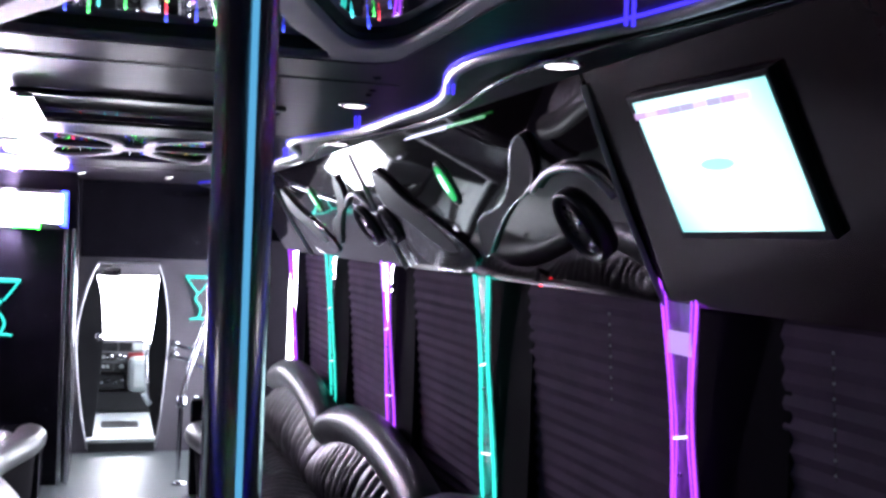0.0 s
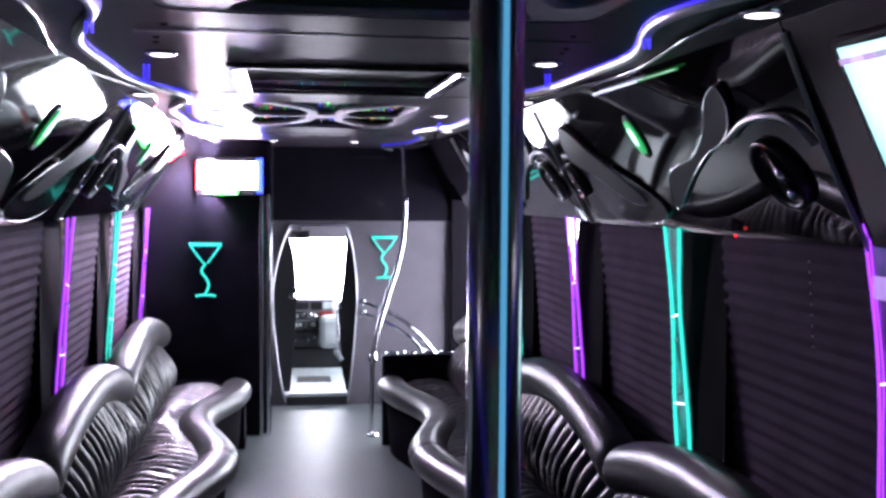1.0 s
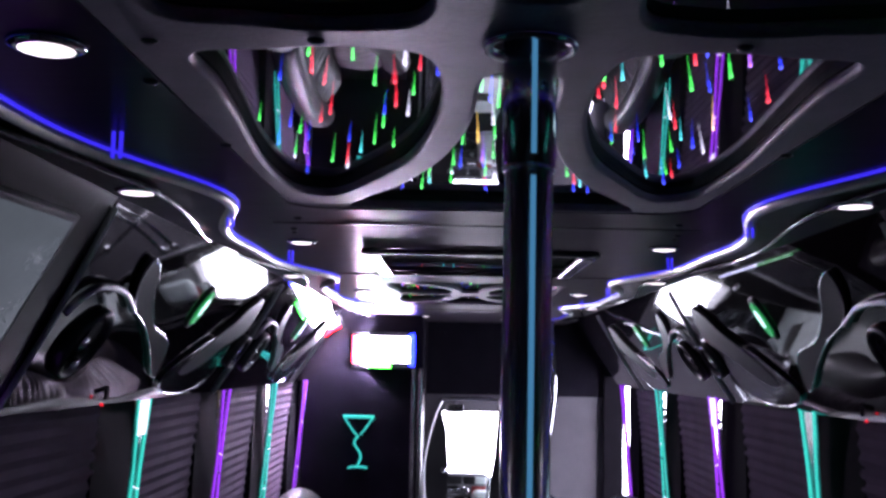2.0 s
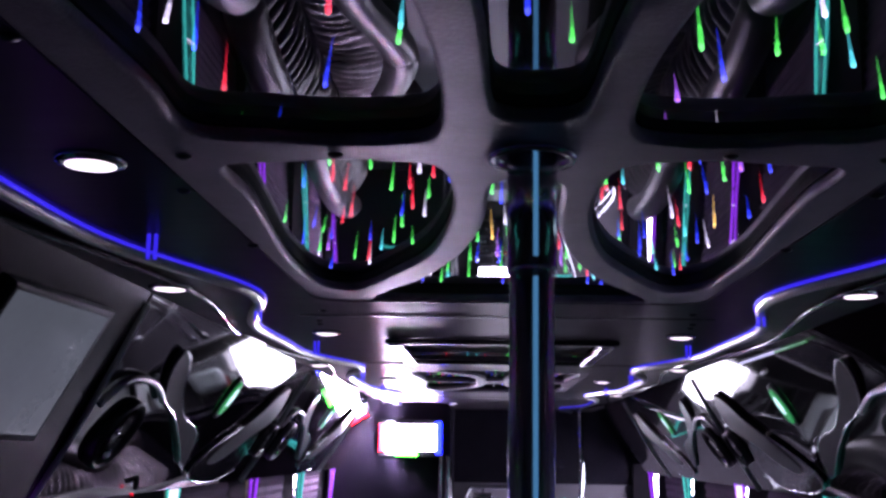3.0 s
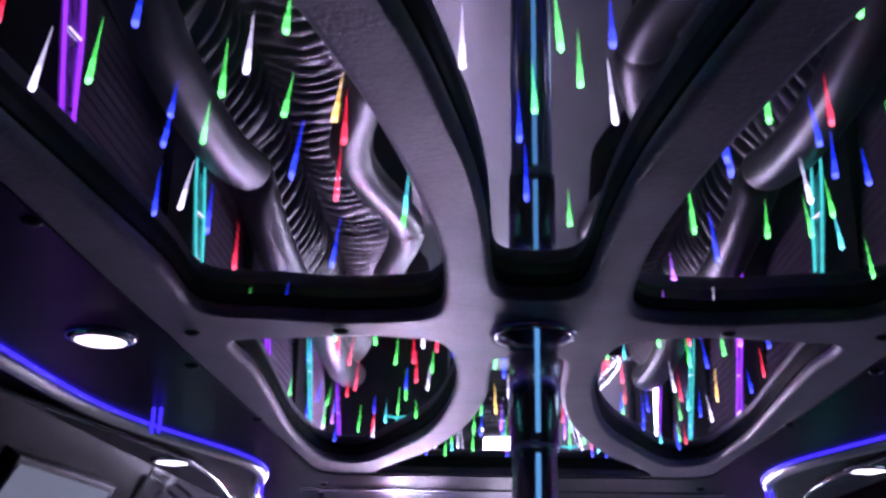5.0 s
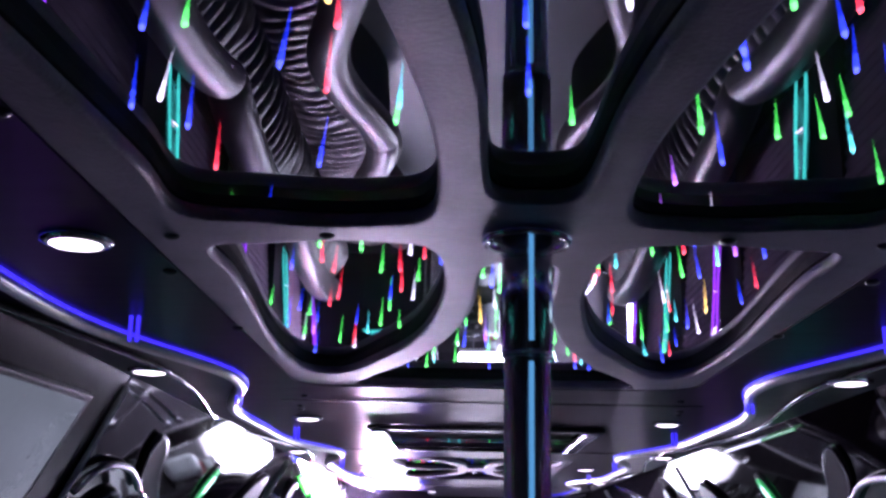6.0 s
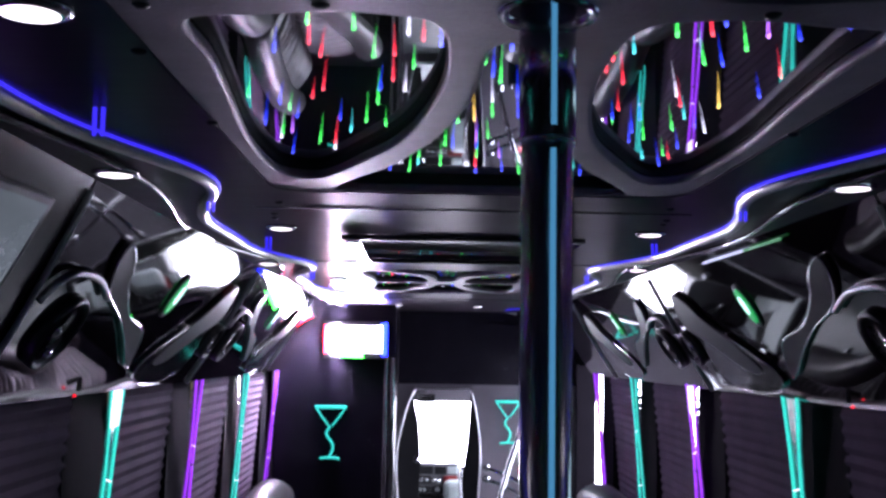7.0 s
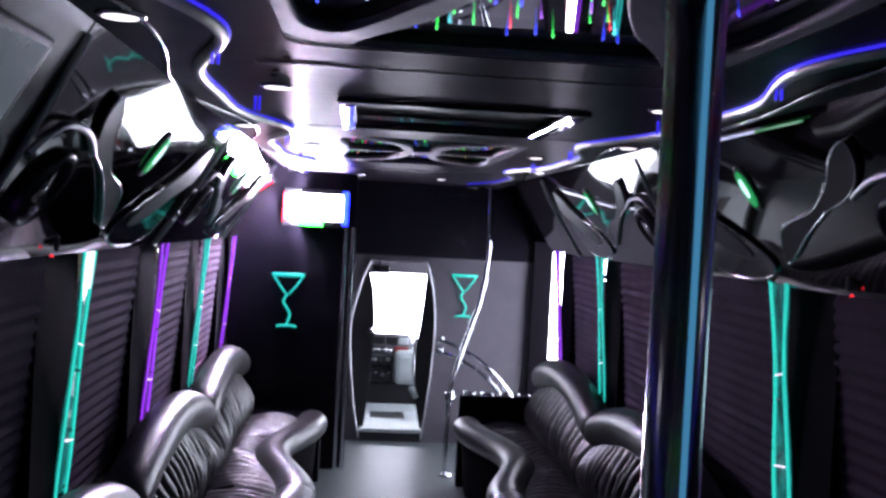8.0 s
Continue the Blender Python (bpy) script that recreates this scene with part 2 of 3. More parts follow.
POSTS = [REAR + 0.05] + [0.90 - 1.25, 0.90, 2.15, 3.40, 4.65, 5.90, 7.15]
for side, name in ((-1, "wall_left"), (1, "wall_right")):
    bm = bmesh.new()
    if side > 0:
        box(1.10, 1.25, REAR, 7.30, 0, WIN_Z0, bm=bm)
        box(1.10, 1.25, 7.30, COCKPIT + 2.6, 0, 0.25, bm=bm)
        box(1.10, 1.25, 8.32, COCKPIT + 2.6, 0.25, WIN_Z0, bm=bm)
    else:
        box(1.10, 1.25, REAR, COCKPIT + 2.6, 0, WIN_Z0, bm=bm)
    box(1.10, 1.25, REAR, COCKPIT + 2.6, WIN_Z1, 2.1, bm=bm)
    for p in POSTS:
        if side > 0 and p > 7:
            box(1.115, 1.25, p - 0.32, p + 0.07, 0.25, WIN_Z1, bm=bm)
            continue
        box(1.115, 1.25, p - 0.32, p + 0.09, WIN_Z0, WIN_Z1, bm=bm)
    box(1.10, 1.25, COCKPIT - 0.05, COCKPIT + 0.4, WIN_Z0, WIN_Z1, bm=bm)
    if side < 0:
        box(1.10, 1.25, 7.2, COCKPIT + 2.6, WIN_Z0, WIN_Z1, bm=bm)
        bmesh.ops.scale(bm, vec=(-1, 1, 1), verts=bm.verts)
    tagged(place(name, bm, WALLSIDE, smooth=False), "black trimmed side wall of the bus", "wall", kind="structure")

# ceiling: brushed sheet between the wavy edges, with openings for two mirror panels and a hatch


def x_holes(cy, sy, sx):
    """The six openings between the curved ribs of a ceiling panel, about its centre."""
    corner = [(0.342, 0.066), (0.268, 0.043), (0.206, 0.030), (0.146, 0.036), (0.108, 0.055), (0.091, 0.13), (0.093, 0.30), (0.121, 0.505), (0.156, 0.655), (0.206, 0.785), (0.275, 0.945), (0.318, 0.995),
              (0.362, 0.945), (0.375, 0.80), (0.374, 0.62), (0.356, 0.38), (0.344, 0.20)]
    centre = [(0.0, 0.115), (0.032, 0.125), (0.044, 0.175), (0.050, 0.34), (0.066, 0.48), (0.10, 0.65), (0.163, 0.855), (0.215, 0.965), (0.276, 1.105), (0.25, 1.13), (0.0, 1.135),
              (-0.25, 1.13), (-0.276, 1.105), (-0.215, 0.965), (-0.163, 0.855), (-0.10, 0.65), (-0.066, 0.48), (-0.050, 0.34), (-0.044, 0.175), (-0.032, 0.125)]
    loops = []
    for fx in (1, -1):
        for fy in (1, -1):
            loops.append(smooth_loop([(fx * a * sx, cy + fy * b * sy) for a, b in corner]))
    for fy in (1, -1):
        loops.append(smooth_loop([(a * sx, cy + fy * b * sy) for a, b in centre]))
    return loops


def rounded(x0, x1, y0, y1, r=0.05, n=5):
    out = []
    for cx, cy, a0 in ((x1 - r, y1 - r, 0), (x0 + r, y1 - r, 90), (x0 + r, y0 + r, 180), (x1 - r, y0 + r, 270)):
        out += [(cx + r * math.cos(radians(a0 + 90 * k / n)), cy + r * math.sin(radians(a0 + 90 * k / n))) for k in range(n + 1)]
    return out


P1, P2, P3 = (POLE_Y - 0.003, 1.036, 1.036), (5.04, 0.70, 0.95), (-1.9, 0.95, 1.0)
NY = 160
ys = [REAR + (COCKPIT - REAR) * k / NY for k in range(NY + 1)]
rim = [(cove_x(y) + 0.008, y) for y in ys] + [(-cove_x(y) - 0.008, y) for y in reversed(ys)]
slots = [rounded(-0.405 * w, 0.405 * w, c - 1.150 * s, c + 1.150 * s, 0.08) for c, s, w in (P1, P2, P3)] + [rounded(-0.31, 0.31, 2.99, 3.71, 0.02)]
bm = moved(plate([rim] + slots, 0.008, 0.0), Matrix.Translation((0, 0, CEIL + 0.008)))
tagged(place("ceiling", bm, PANEL, smooth=False), "dark brushed laminate ceiling of the bus", "ceiling", kind="structure")
bm = box(-1.25, 1.25, REAR, COCKPIT + 2.6, 2.10, 2.16)
tagged(place("ceiling_roof", bm, WALLSIDE, smooth=False), "black roof shell above the ceiling", "ceiling", kind="structure")

for cy, sy, sx in (P1, P2, P3):
    panel = thing("ceiling_mirror_panel", "lilac suede ribs in an X over smoked mirror with coloured lights", "ceiling panel", "mirror panels")
    rimp = rounded(-0.413 * sx, 0.413 * sx, cy - 1.160 * sy, cy + 1.160 * sy, 0.08)
    bm = moved(plate([rimp] + x_holes(cy, sy, sx), 0.001, 0.007, 4), Matrix.Translation((0, 0, CEIL + 0.010)))
    part("padded_ribs", bm, SUEDE, panel, smooth=True)
    bm = moved(plate([rimp] + x_holes(cy, sy, sx), 0.0056, 0.0), Matrix.Translation((0, 0, CEIL + 0.0240)))
    part("recess_lining", bm, SUEDE_DARK, panel)
    zm = CEIL + 0.0298
    part("mirror", grid(lambda u, v: ((2 * u - 1) * 0.413 * sx, cy + (2 * v - 1) * 1.160 * sy, zm), 2, 2), MIRROR, panel, "smoked two-way mirror film")
    bm = box(-0.42 * sx, 0.42 * sx, cy - 1.170 * sy, cy + 1.170 * sy, zm + 0.052, zm + 0.058)
    for x in (-0.42 * sx, 0.42 * sx):
        box(x - 0.003, x + 0.003, cy - 1.170 * sy, cy + 1.170 * sy, zm, zm + 0.052, bm=bm)
    part("light_box", bm, SUEDE_DARK, panel, "black lined box above the mirror")

# soffits outside the wavy edge
for side, name in ((-1, "ceiling_soffit_left"), (1, "ceiling_soffit_right")):
    rim = [(side * cove_x(y), y) for y in ys] + [(side * 0.80, ys[-1]), (side * 0.80, ys[0])]
    bm = moved(plate([rim], 0.004, 0.0), Matrix.Translation((0, 0, CEIL + 0.006)))
    tagged(place(name, bm, SOFFIT, smooth=False), "dark glossy soffit with a wavy inner edge", "soffit", kind="structure")
    low = [(side * (0.698 + 0.050 * math.sin(2 * math.pi * (y - 2.50) / 1.96)), y) for y in ys]
    bm = moved(plate([low + [(side * 0.80, ys[-1]), (side * 0.80, ys[0])]], 0.003, 0.0), Matrix.Translation((0, 0, CEIL - 0.005)))
    tagged(place("ceiling_soffit_lower_" + ("left" if side < 0 else "right"), bm, SOFFIT, smooth=False), "lower dark soffit layer with a wavy edge", "soffit", kind="structure")
    tagged(place("trim_soffit_edge", tube([(x, y, CEIL - 0.006) for x, y in low], 0.0062, 6), GLOSS_GREY), "glossy grey bead along the lower soffit edge", "trim", kind="structure")
    rail = thing("led_rail", "wavy dark rail with a blue light line along the ceiling", "light strip", "led rails")
    line = [(side * (cove_x(y) - 0.004), y, CEIL - 0.009) for y in ys]
    part("rail", tube(line, 0.0125, 10), RAIL, rail, "smoke chrome rail", True)
    line = [(side * (cove_x(y) - 0.017), y, CEIL - 0.004) for y in ys]
    part("light_line", tube(line, 0.0030, 6), L_BLUE, rail, "blue glowing line", True)

# partition, cab wall and door
bm = box(-1.2, -0.335, FRONT, FRONT + 0.05, 0, 2.1)
box(-0.335, -0.285, FRONT + 0.05, COCKPIT + 0.05, 0, 2.1, bm=bm)
tagged(place("wall_partition", bm, WALL, smooth=False), "black glossy partition beside the cab passage", "wall", kind="structure")
for x in (-0.347, -0.300):
    tagged(place("trim_post", box(x - 0.012, x + 0.012, FRONT - 0.02, FRONT - 0.002, 0, 1.64, 0.004), CHROME, smooth=False), "slim chrome edge strip on the partition", "trim", kind="structure")

BARREL = smooth_line([(-0.178, -0.01, 0), (-0.245, 0.35, 0), (-0.285, 0.85, 0), (-0.225, 1.2, 0), (-0.148, 1.395, 0)], 6)
BARREL2 = smooth_line([(0.277, 1.40, 0), (0.33, 1.2, 0), (0.362, 0.88, 0), (0.335, 0.4, 0), (0.289, -0.01, 0)], 6)
rim = [(-0.30, -0.005)] + [(p.x, p.y) for p in BARREL] + [(p.x, p.y) for p in BARREL2] + [(1.2, -0.005), (1.2, 2.1), (-0.30, 2.1)]
bm = moved(plate([rim], 0.025, 0.0), Matrix.Translation((0, COCKPIT + 0.025, 0)) @ Matrix.Rotation(radians(90), 4, "X"))
tagged(place("wall_cab", bm, WALL_GREY, smooth=False), "grey cab wall with a barrel-shaped doorway", "wall", kind="structure")
frame_pts = [(p.x, COCKPIT - 0.012, p.y) for p in BARREL] + [(p.x, COCKPIT - 0.012, p.y) for p in BARREL2]
tagged(place("trim_doorway", tube([p for p in frame_pts if p[2] > 0.012], 0.007, 8), RAIL), "chrome bead round the cab doorway", "trim", kind="structure")
bm = box(-0.28, 1.2, COCKPIT - 0.012, COCKPIT - 0.004, 1.435, 2.1)
tagged(place("wall_cab_upper", bm, WALL, smooth=False), "black glossy panel above the cab doorway", "wall", kind="structure")

# ---------------------------------------------------------------- cab seen through the doorway
for fx, pts in ((-1, [(-0.33, 0.09), (-0.150, 0.09), (-0.115, 0.45), (-0.095, 0.85), (-0.118, 1.15), (-0.150, 1.275), (-0.150, 1.45), (-0.33, 1.45)]),
                (1, [(0.42, 0.09), (0.292, 0.09), (0.235, 0.35), (0.215, 0.62), (0.262, 0.95), (0.287, 1.275), (0.287, 1.45), (0.42, 1.45)])):
    bm = moved(plate([pts], 0.01, 0.003, 1), Matrix.Translation((0, COCKPIT + 0.12, 0)) @ Matrix.Rotation(radians(90), 4, "X"))
    tagged(place("trim_inner_jamb", bm, BLACK, smooth=False), "black curved inner door jamb panel", "trim", kind="structure")
dash = thing("dashboard", "grey cab dashboard with gauges and rows of switches", "dashboard")
part("body", box(-0.9, 0.9, 9.75, 10.25, 0.10, 0.62, 0.04), DASH, dash)
part("instrument_hood", box(-0.13, 0.26, 9.66, 9.76, 0.42, 0.70, 0.03), DASH, dash, "grey instrument stack")
part("lower_shelf", box(-0.13, 0.10, 9.62, 9.76, 0.27, 0.415, 0.02), BLACK, dash, "black lower shelf")
part("knee_panel", box(-0.6, 0.6, 9.60, 9.74, 0.086, 0.265, 0.02), BLACK, dash, "black knee panel")
part("lower_cover", box(0.11, 0.33, 9.50, 9.70, 0.27, 0.56, 0.05), SKIRT, dash, "pale lower cover")
for x0, x1, z0, z1, m, lab in ((-0.115, 0.02, 0.605, 0.675, BLACK, "dark display panel"), (0.035, 0.135, 0.605, 0.675, BLACK, "dark display panel"), (0.145, 0.235, 0.61, 0.67, SKIRT, "pale switch panel"),
                               (-0.115, 0.0, 0.525, 0.590, BLACK, "dark switch panel"), (0.11, 0.235, 0.515, 0.590, RED_PLASTIC, "dull red switch block"), (-0.115, 0.235, 0.440, 0.500, BLACK, "dark lower panel")):
    lower = part("panel", box(x0, x1, 9.648, 9.663, z0, z1, 0.006), m, dash, lab)
for x, z in ((-0.085, 0.555), (-0.035, 0.56), (0.030, 0.555), (0.070, 0.545), (0.06, 0.47), (0.13, 0.47)):
    part("gauge", moved(lathe([(0.021, 0), (0.021, 0.018), (0.016, 0.021)], 14), Matrix.Translation((x, 9.66, z)) @ Matrix.Rotation(radians(90), 4, "X")), CHROME if z > 0.5 else SKIRT, dash, "round gauge")
for x in (-0.09, -0.055, 0.165, 0.20):
    part("switch", box(x - 0.011, x + 0.011, 9.640, 9.650, 0.455, 0.485, 0.003), SKIRT, lower, "small pale switch")
part("radio_cable", tube(smooth_line([(0.0, 9.64, 0.50), (-0.01, 9.60, 0.42), (0.03, 9.60, 0.35), (0.07, 9.60, 0.38), (0.06, 9.62, 0.46)], 6), 0.006, 8), BLACK, dash, "curled black cable", True)
for k in range(4):
    part("knob", moved(lathe([(0.016, 0), (0.016, 0.02), (0.010, 0.026)], 12), Matrix.Translation((-0.10 + 0.055 * k, 9.618, 0.34 + 0.02 * (k % 2))) @ Matrix.Rotation(radians(90), 4, "X")), CHROME, dash, "chrome knob")
lever = thing("door_lever", "chrome door lever beside the cab doorway", "lever")
part("bar", tube(smooth_line([(0.235, 8.44, 0.80), (0.215, 8.42, 0.70), (0.225, 8.42, 0.50), (0.245, 8.44, 0.36)], 6), 0.012, 10), CHROME, lever, smooth=True)
part("grip", tube([(0.20, 8.42, 0.42), (0.25, 8.42, 0.34)], 0.02, 10), SKIRT, lever, smooth=True)
latch = thing("door_latch", "chrome latch on the jamb of the cab doorway", "latch")
part("knob", moved(lathe([(0.03, 0), (0.03, 0.015), (0.018, 0.03)], 14), Matrix.Translation((-0.135, 8.468, 0.845)) @ Matrix.Rotation(radians(90), 4, "X")), CHROME, latch, smooth=True)
bm = box(-0.18, 0.29, COCKPIT - 0.006, COCKPIT + 0.002, 0.0, 0.068)
tagged(place("trim_riser", bm, BLACK, smooth=False), "black riser under the cab doorway", "trim", kind="structure")
bm = box(-0.16, 0.28, COCKPIT - 0.004, COCKPIT + 0.07, 0.0862, 0.094)
tagged(place("trim_sill", bm, SKIRT, smooth=False), "pale sill of the cab doorway", "trim", kind="structure")
mat_ob = thing("floor_mat", "dark rubber mat on the cab floor", "mat")
part("sheet", box(-0.09, 0.19, 8.90, 9.14, 0.0862, 0.094, 0.003), BLACK, mat_ob)
bm = box(-1.2, 1.2, 9.85, 9.95, 1.235, 2.1)
tagged(place("wall_header", bm, WALL_GREY, smooth=False), "grey header over the windscreen", "wall", kind="structure")
mir = thing("rear_view_mirror", "wide chrome interior mirror over the windscreen", "mirror")
part("glass", box(-0.14, 0.03, 9.70, 9.73, 1.23, 1.31, 0.01), CHROME, mir)
part("bracket", tube([(-0.05, 9.72, 1.27), (-0.05, 9.86, 1.33)], 0.008, 8), BLACK, mir)
bm = box(-2.5, 2.5, 12.4, 12.45, -1, 3.2)
tagged(place("backdrop_front", bm, L_SKY, smooth=False), "bright overcast daylight ahead of the bus", "sky", kind="structure")
bm = box(1.9, 1.95, 7.35, 11.4, 0.2, 2.2)
tagged(place("backdrop_side", bm, L_SIDE, smooth=False), "bright daylight outside the entry door", "sky", kind="structure")
bm = box(-1.25, 1.25, REAR - 0.1, REAR, 0, 2.1)
tagged(place("wall_rear", bm, WALL, smooth=False), "black rear wall of the bus", "wall", kind="structure")
vent = thing("wall_vent", "small dark vent slot high on the cab wall", "vent")
part("grille", box(0.33, 0.62, COCKPIT - 0.012, COCKPIT - 0.002, 1.91, 1.94, 0.003), BLACK, vent)

# ---------------------------------------------------------------- blinds and lit acrylic posts


def blind(side, y0, y1):
    b = thing("window_blind", "dark aubergine pleated window blind, fully lowered", "blind", "window blinds")
    n = 23

    def fn(u, v):
        k = v * 2 * n
        z = 1.64 - (1.64 - 0.66) * v
        return (side * (wall_x(z) + 0.022 + (0.009 if round(k) % 2 else 0)), y0 + (y1 - y0) * u, z)
    part("fabric", grid(fn, 4, 2 * n), BLIND, b)
    part("bottom_rail", box(min(side * 1.125, side * 1.15), max(side * 1.125, side * 1.15), y0, y1, 0.645, 0.67, 0.005), BLACK, b)
    return b


def lit_post(side, y, led, lab):
    """Upright acrylic strip: clear blade with pairs of glowing engraved lines that draw together in the middle."""
    t = thing("light_column", lab, "light column", "light columns")
    zs = [1.60 - 0.84 * k / 28 for k in range(29)]

    def half(z):
        u = (1.60 - z) / 0.84
        return 0.074 - 0.030 * math.exp(-((u - 0.38) / 0.22) ** 2) - 0.012 * u
    rim = [(half(z), z) for z in zs] + [(-half(z), z) for z in reversed(zs)]
    bm = plate([rim], 0.003, 0.0)
    for v in bm.verts:
        a, z, d = v.co
        v.co = Vector((side * (wall_x(z) - 0.012 + d), y + a, z))
    part("blade", bm, BLADE_PURPLE if led is L_PURPLE else BLADE_TEAL, t, "softly lit clear acrylic blade")
    for f in (1.0, 0.74, -0.74, -1.0):
        line = []
        for z in zs:
            u = (1.60 - z) / 0.84
            sway = 1.0 if abs(f) == 1 else 1.0 - 0.3 * math.exp(-((u - 0.40) / 0.10) ** 2)
            line.append((side * (wall_x(z) - 0.018), y + f * sway * half(z) + 0.003 * math.sin(15 * u + 2 * f), z))
        part("glowing_line", tube(line, 0.0036 if abs(f) == 1 else 0.0020, 6), led, t, smooth=True)
    for z in (1.27, 0.98):
        part("bright_notch", tube([(side * (wall_x(z) - 0.021), y - 0.6 * half(z), z), (side * (wall_x(z) - 0.021), y + 0.7 * half(z), z - 0.012)], 0.0026, 6), L_CLEAR, t)
    if (side, round(y, 2)) == (1, 2.15):
        part("pale_band", grid(lambda u, v: (side * (wall_x(1.49 - 0.05 * v) - 0.019), y + (2 * u - 1) * 0.050, 1.49 - 0.05 * v), 1, 2), BAND, t, "pale lilac lit band")
    # white glowing plate imitates overexposed window light on two column tops
    if (side, round(y, 2)) in ((-1, 3.4), (1, 4.65)):
        part("glare_top", grid(lambda u, v: (side * (wall_x(1.55 - 0.12 * v) - 0.019), y + (2 * u - 1) * 0.055, 1.55 - 0.12 * v), 1, 4), L_CLEAR, t, "white glow for window light at the top end")
    for z in (1.18, 1.0, 0.83):
        part("stud", moved(lathe([(0.006, 0), (0.007, 0.006), (0.004, 0.009)], 8), Matrix.Translation((side * (wall_x(z) - 0.02), y + 0.01, z))), CHROME, t)
    return t


for side in (-1, 1):
    for k, p in enumerate(POSTS[1:]):
        nxt = p + 1.25
        if not (side > 0 and p > 7) and nxt < 7.5:
            blind(side, p + 0.07, nxt - 0.30)
        if p > 0:
            purple = k % 2 == 0
            lit_post(side, p, L_PURPLE if purple else L_TEAL, "clear acrylic window column glowing " + ("purple" if purple else "teal"))
    blind(side, REAR + 0.2, POSTS[1] - 0.30)

# ---------------------------------------------------------------- sloping side consoles


def vpt(side, y, s, out=0.0):
    """A point of the console: s runs 0 to 1 from top to bottom, out stands off the face into the aisle."""
    x, z = VT[0] + (VB[0] - VT[0]) * s, VT[1] + (VB[1] - VT[1]) * s
    return Vector((side * (x - 0.82 * out) + (0.018 if side > 0 else 0.0), y, z - 0.574 * out))


def vplate(side, loop, half, out, bevel=0.006):
    """A plate of outline (y, s) lying on the console."""
    bm = plate([loop], half, bevel, 2)
    for v in bm.verts:
        a, b, d = v.co
        v.co = vpt(side, a, b / VLEN, out + d)
    return bm


def yl(pts, steps=5):
    return smooth_loop([(y, s * VLEN) for y, s in pts], steps)


def bulge(y, s):
    """Relief of the moulded console face."""
    m = (y - 2.1) % 2.1
    e = 0.006 * math.sin(math.pi * s)
    for cy, cs, wy, ws, h in ((0.30, 0.55, 0.22, 0.30, 0.003), (1.25, 0.80, 0.30, 0.18, 0.005), (1.75, 0.35, 0.22, 0.35, 0.002)):
        e += h * math.exp(-((m - cy - 0.35 * (s - cs)) / wy) ** 2 - ((s - cs) / ws) ** 2)
    return e


def console(side, y0, y1, flat=False):
    c = thing("overhead_console", "glossy black-plum moulded side console above the windows", "console", "side consoles")
    nu, nv = int((y1 - y0) / 0.035), 18

    def fn(u, v):
        y = y0 + (y1 - y0) * u + 0.18 * v
        return vpt(side, y, v * 1.06 - 0.06, 0 if flat else bulge(y, v))
    bm = grid(fn, nu, nv)
    grid(lambda u, v: vpt(side, y0 + (y1 - y0) * u + 0.18, 1) + Vector((side * 0.09 * v, 0, -0.012 * math.sin(math.pi * v))), nu, 3, bm)
    part("face", bm, PLUM if flat else GLOSS, c, smooth=True)
    y = y0 + 0.004
    line = [vpt(side, y + 0.18 * k / 12, k / 12, 0.004 + (0 if flat else bulge(y + 0.18 * k / 12, k / 12))) for k in range(13)]
    part("seam_strip", tube(line, 0.0065, 8), SKIRT, c, "thin pale seam", True)
    return c


def speaker(side, y, s, r):
    t = thing("console_speaker", "round black loudspeaker with a glossy cone in the console", "speaker", "console speakers")
    o = vpt(side, y, s, 0.014)
    zdir = Vector((-side * 0.82, 0, -0.574))
    m = Matrix.Translation(o) @ zdir.to_track_quat("Z", "Y").to_matrix().to_4x4()
    prof = [(r * 0.80, -0.05), (r, -0.01), (r, 0.008), (r * 0.93, 0.016), (r * 0.84, 0.008), (r * 0.80, 0.0)]
    part("ring", lathe(prof, 28, m=m, ring=True), BLACK, t, smooth=True)
    cone = part("cone", lathe([(r * 0.79, 0.002), (r * 0.30, -0.014), (r * 0.2, -0.013)], 28, m=m), CONE, t, smooth=True)
    part("dome", lathe([(r * 0.24, -0.014), (r * 0.2, 0.0), (r * 0.1, 0.008), (0.002, 0.010)], 20, m=m), CHROME, cone, "chrome dome", smooth=True)
    part("tweeter", lathe([(r * 0.16, 0.0), (r * 0.16, 0.012), (r * 0.06, 0.016)], 14, m=m @ Matrix.Translation((r * 0.2, -r * 0.55, 0.0))), CHROME, t, smooth=True)


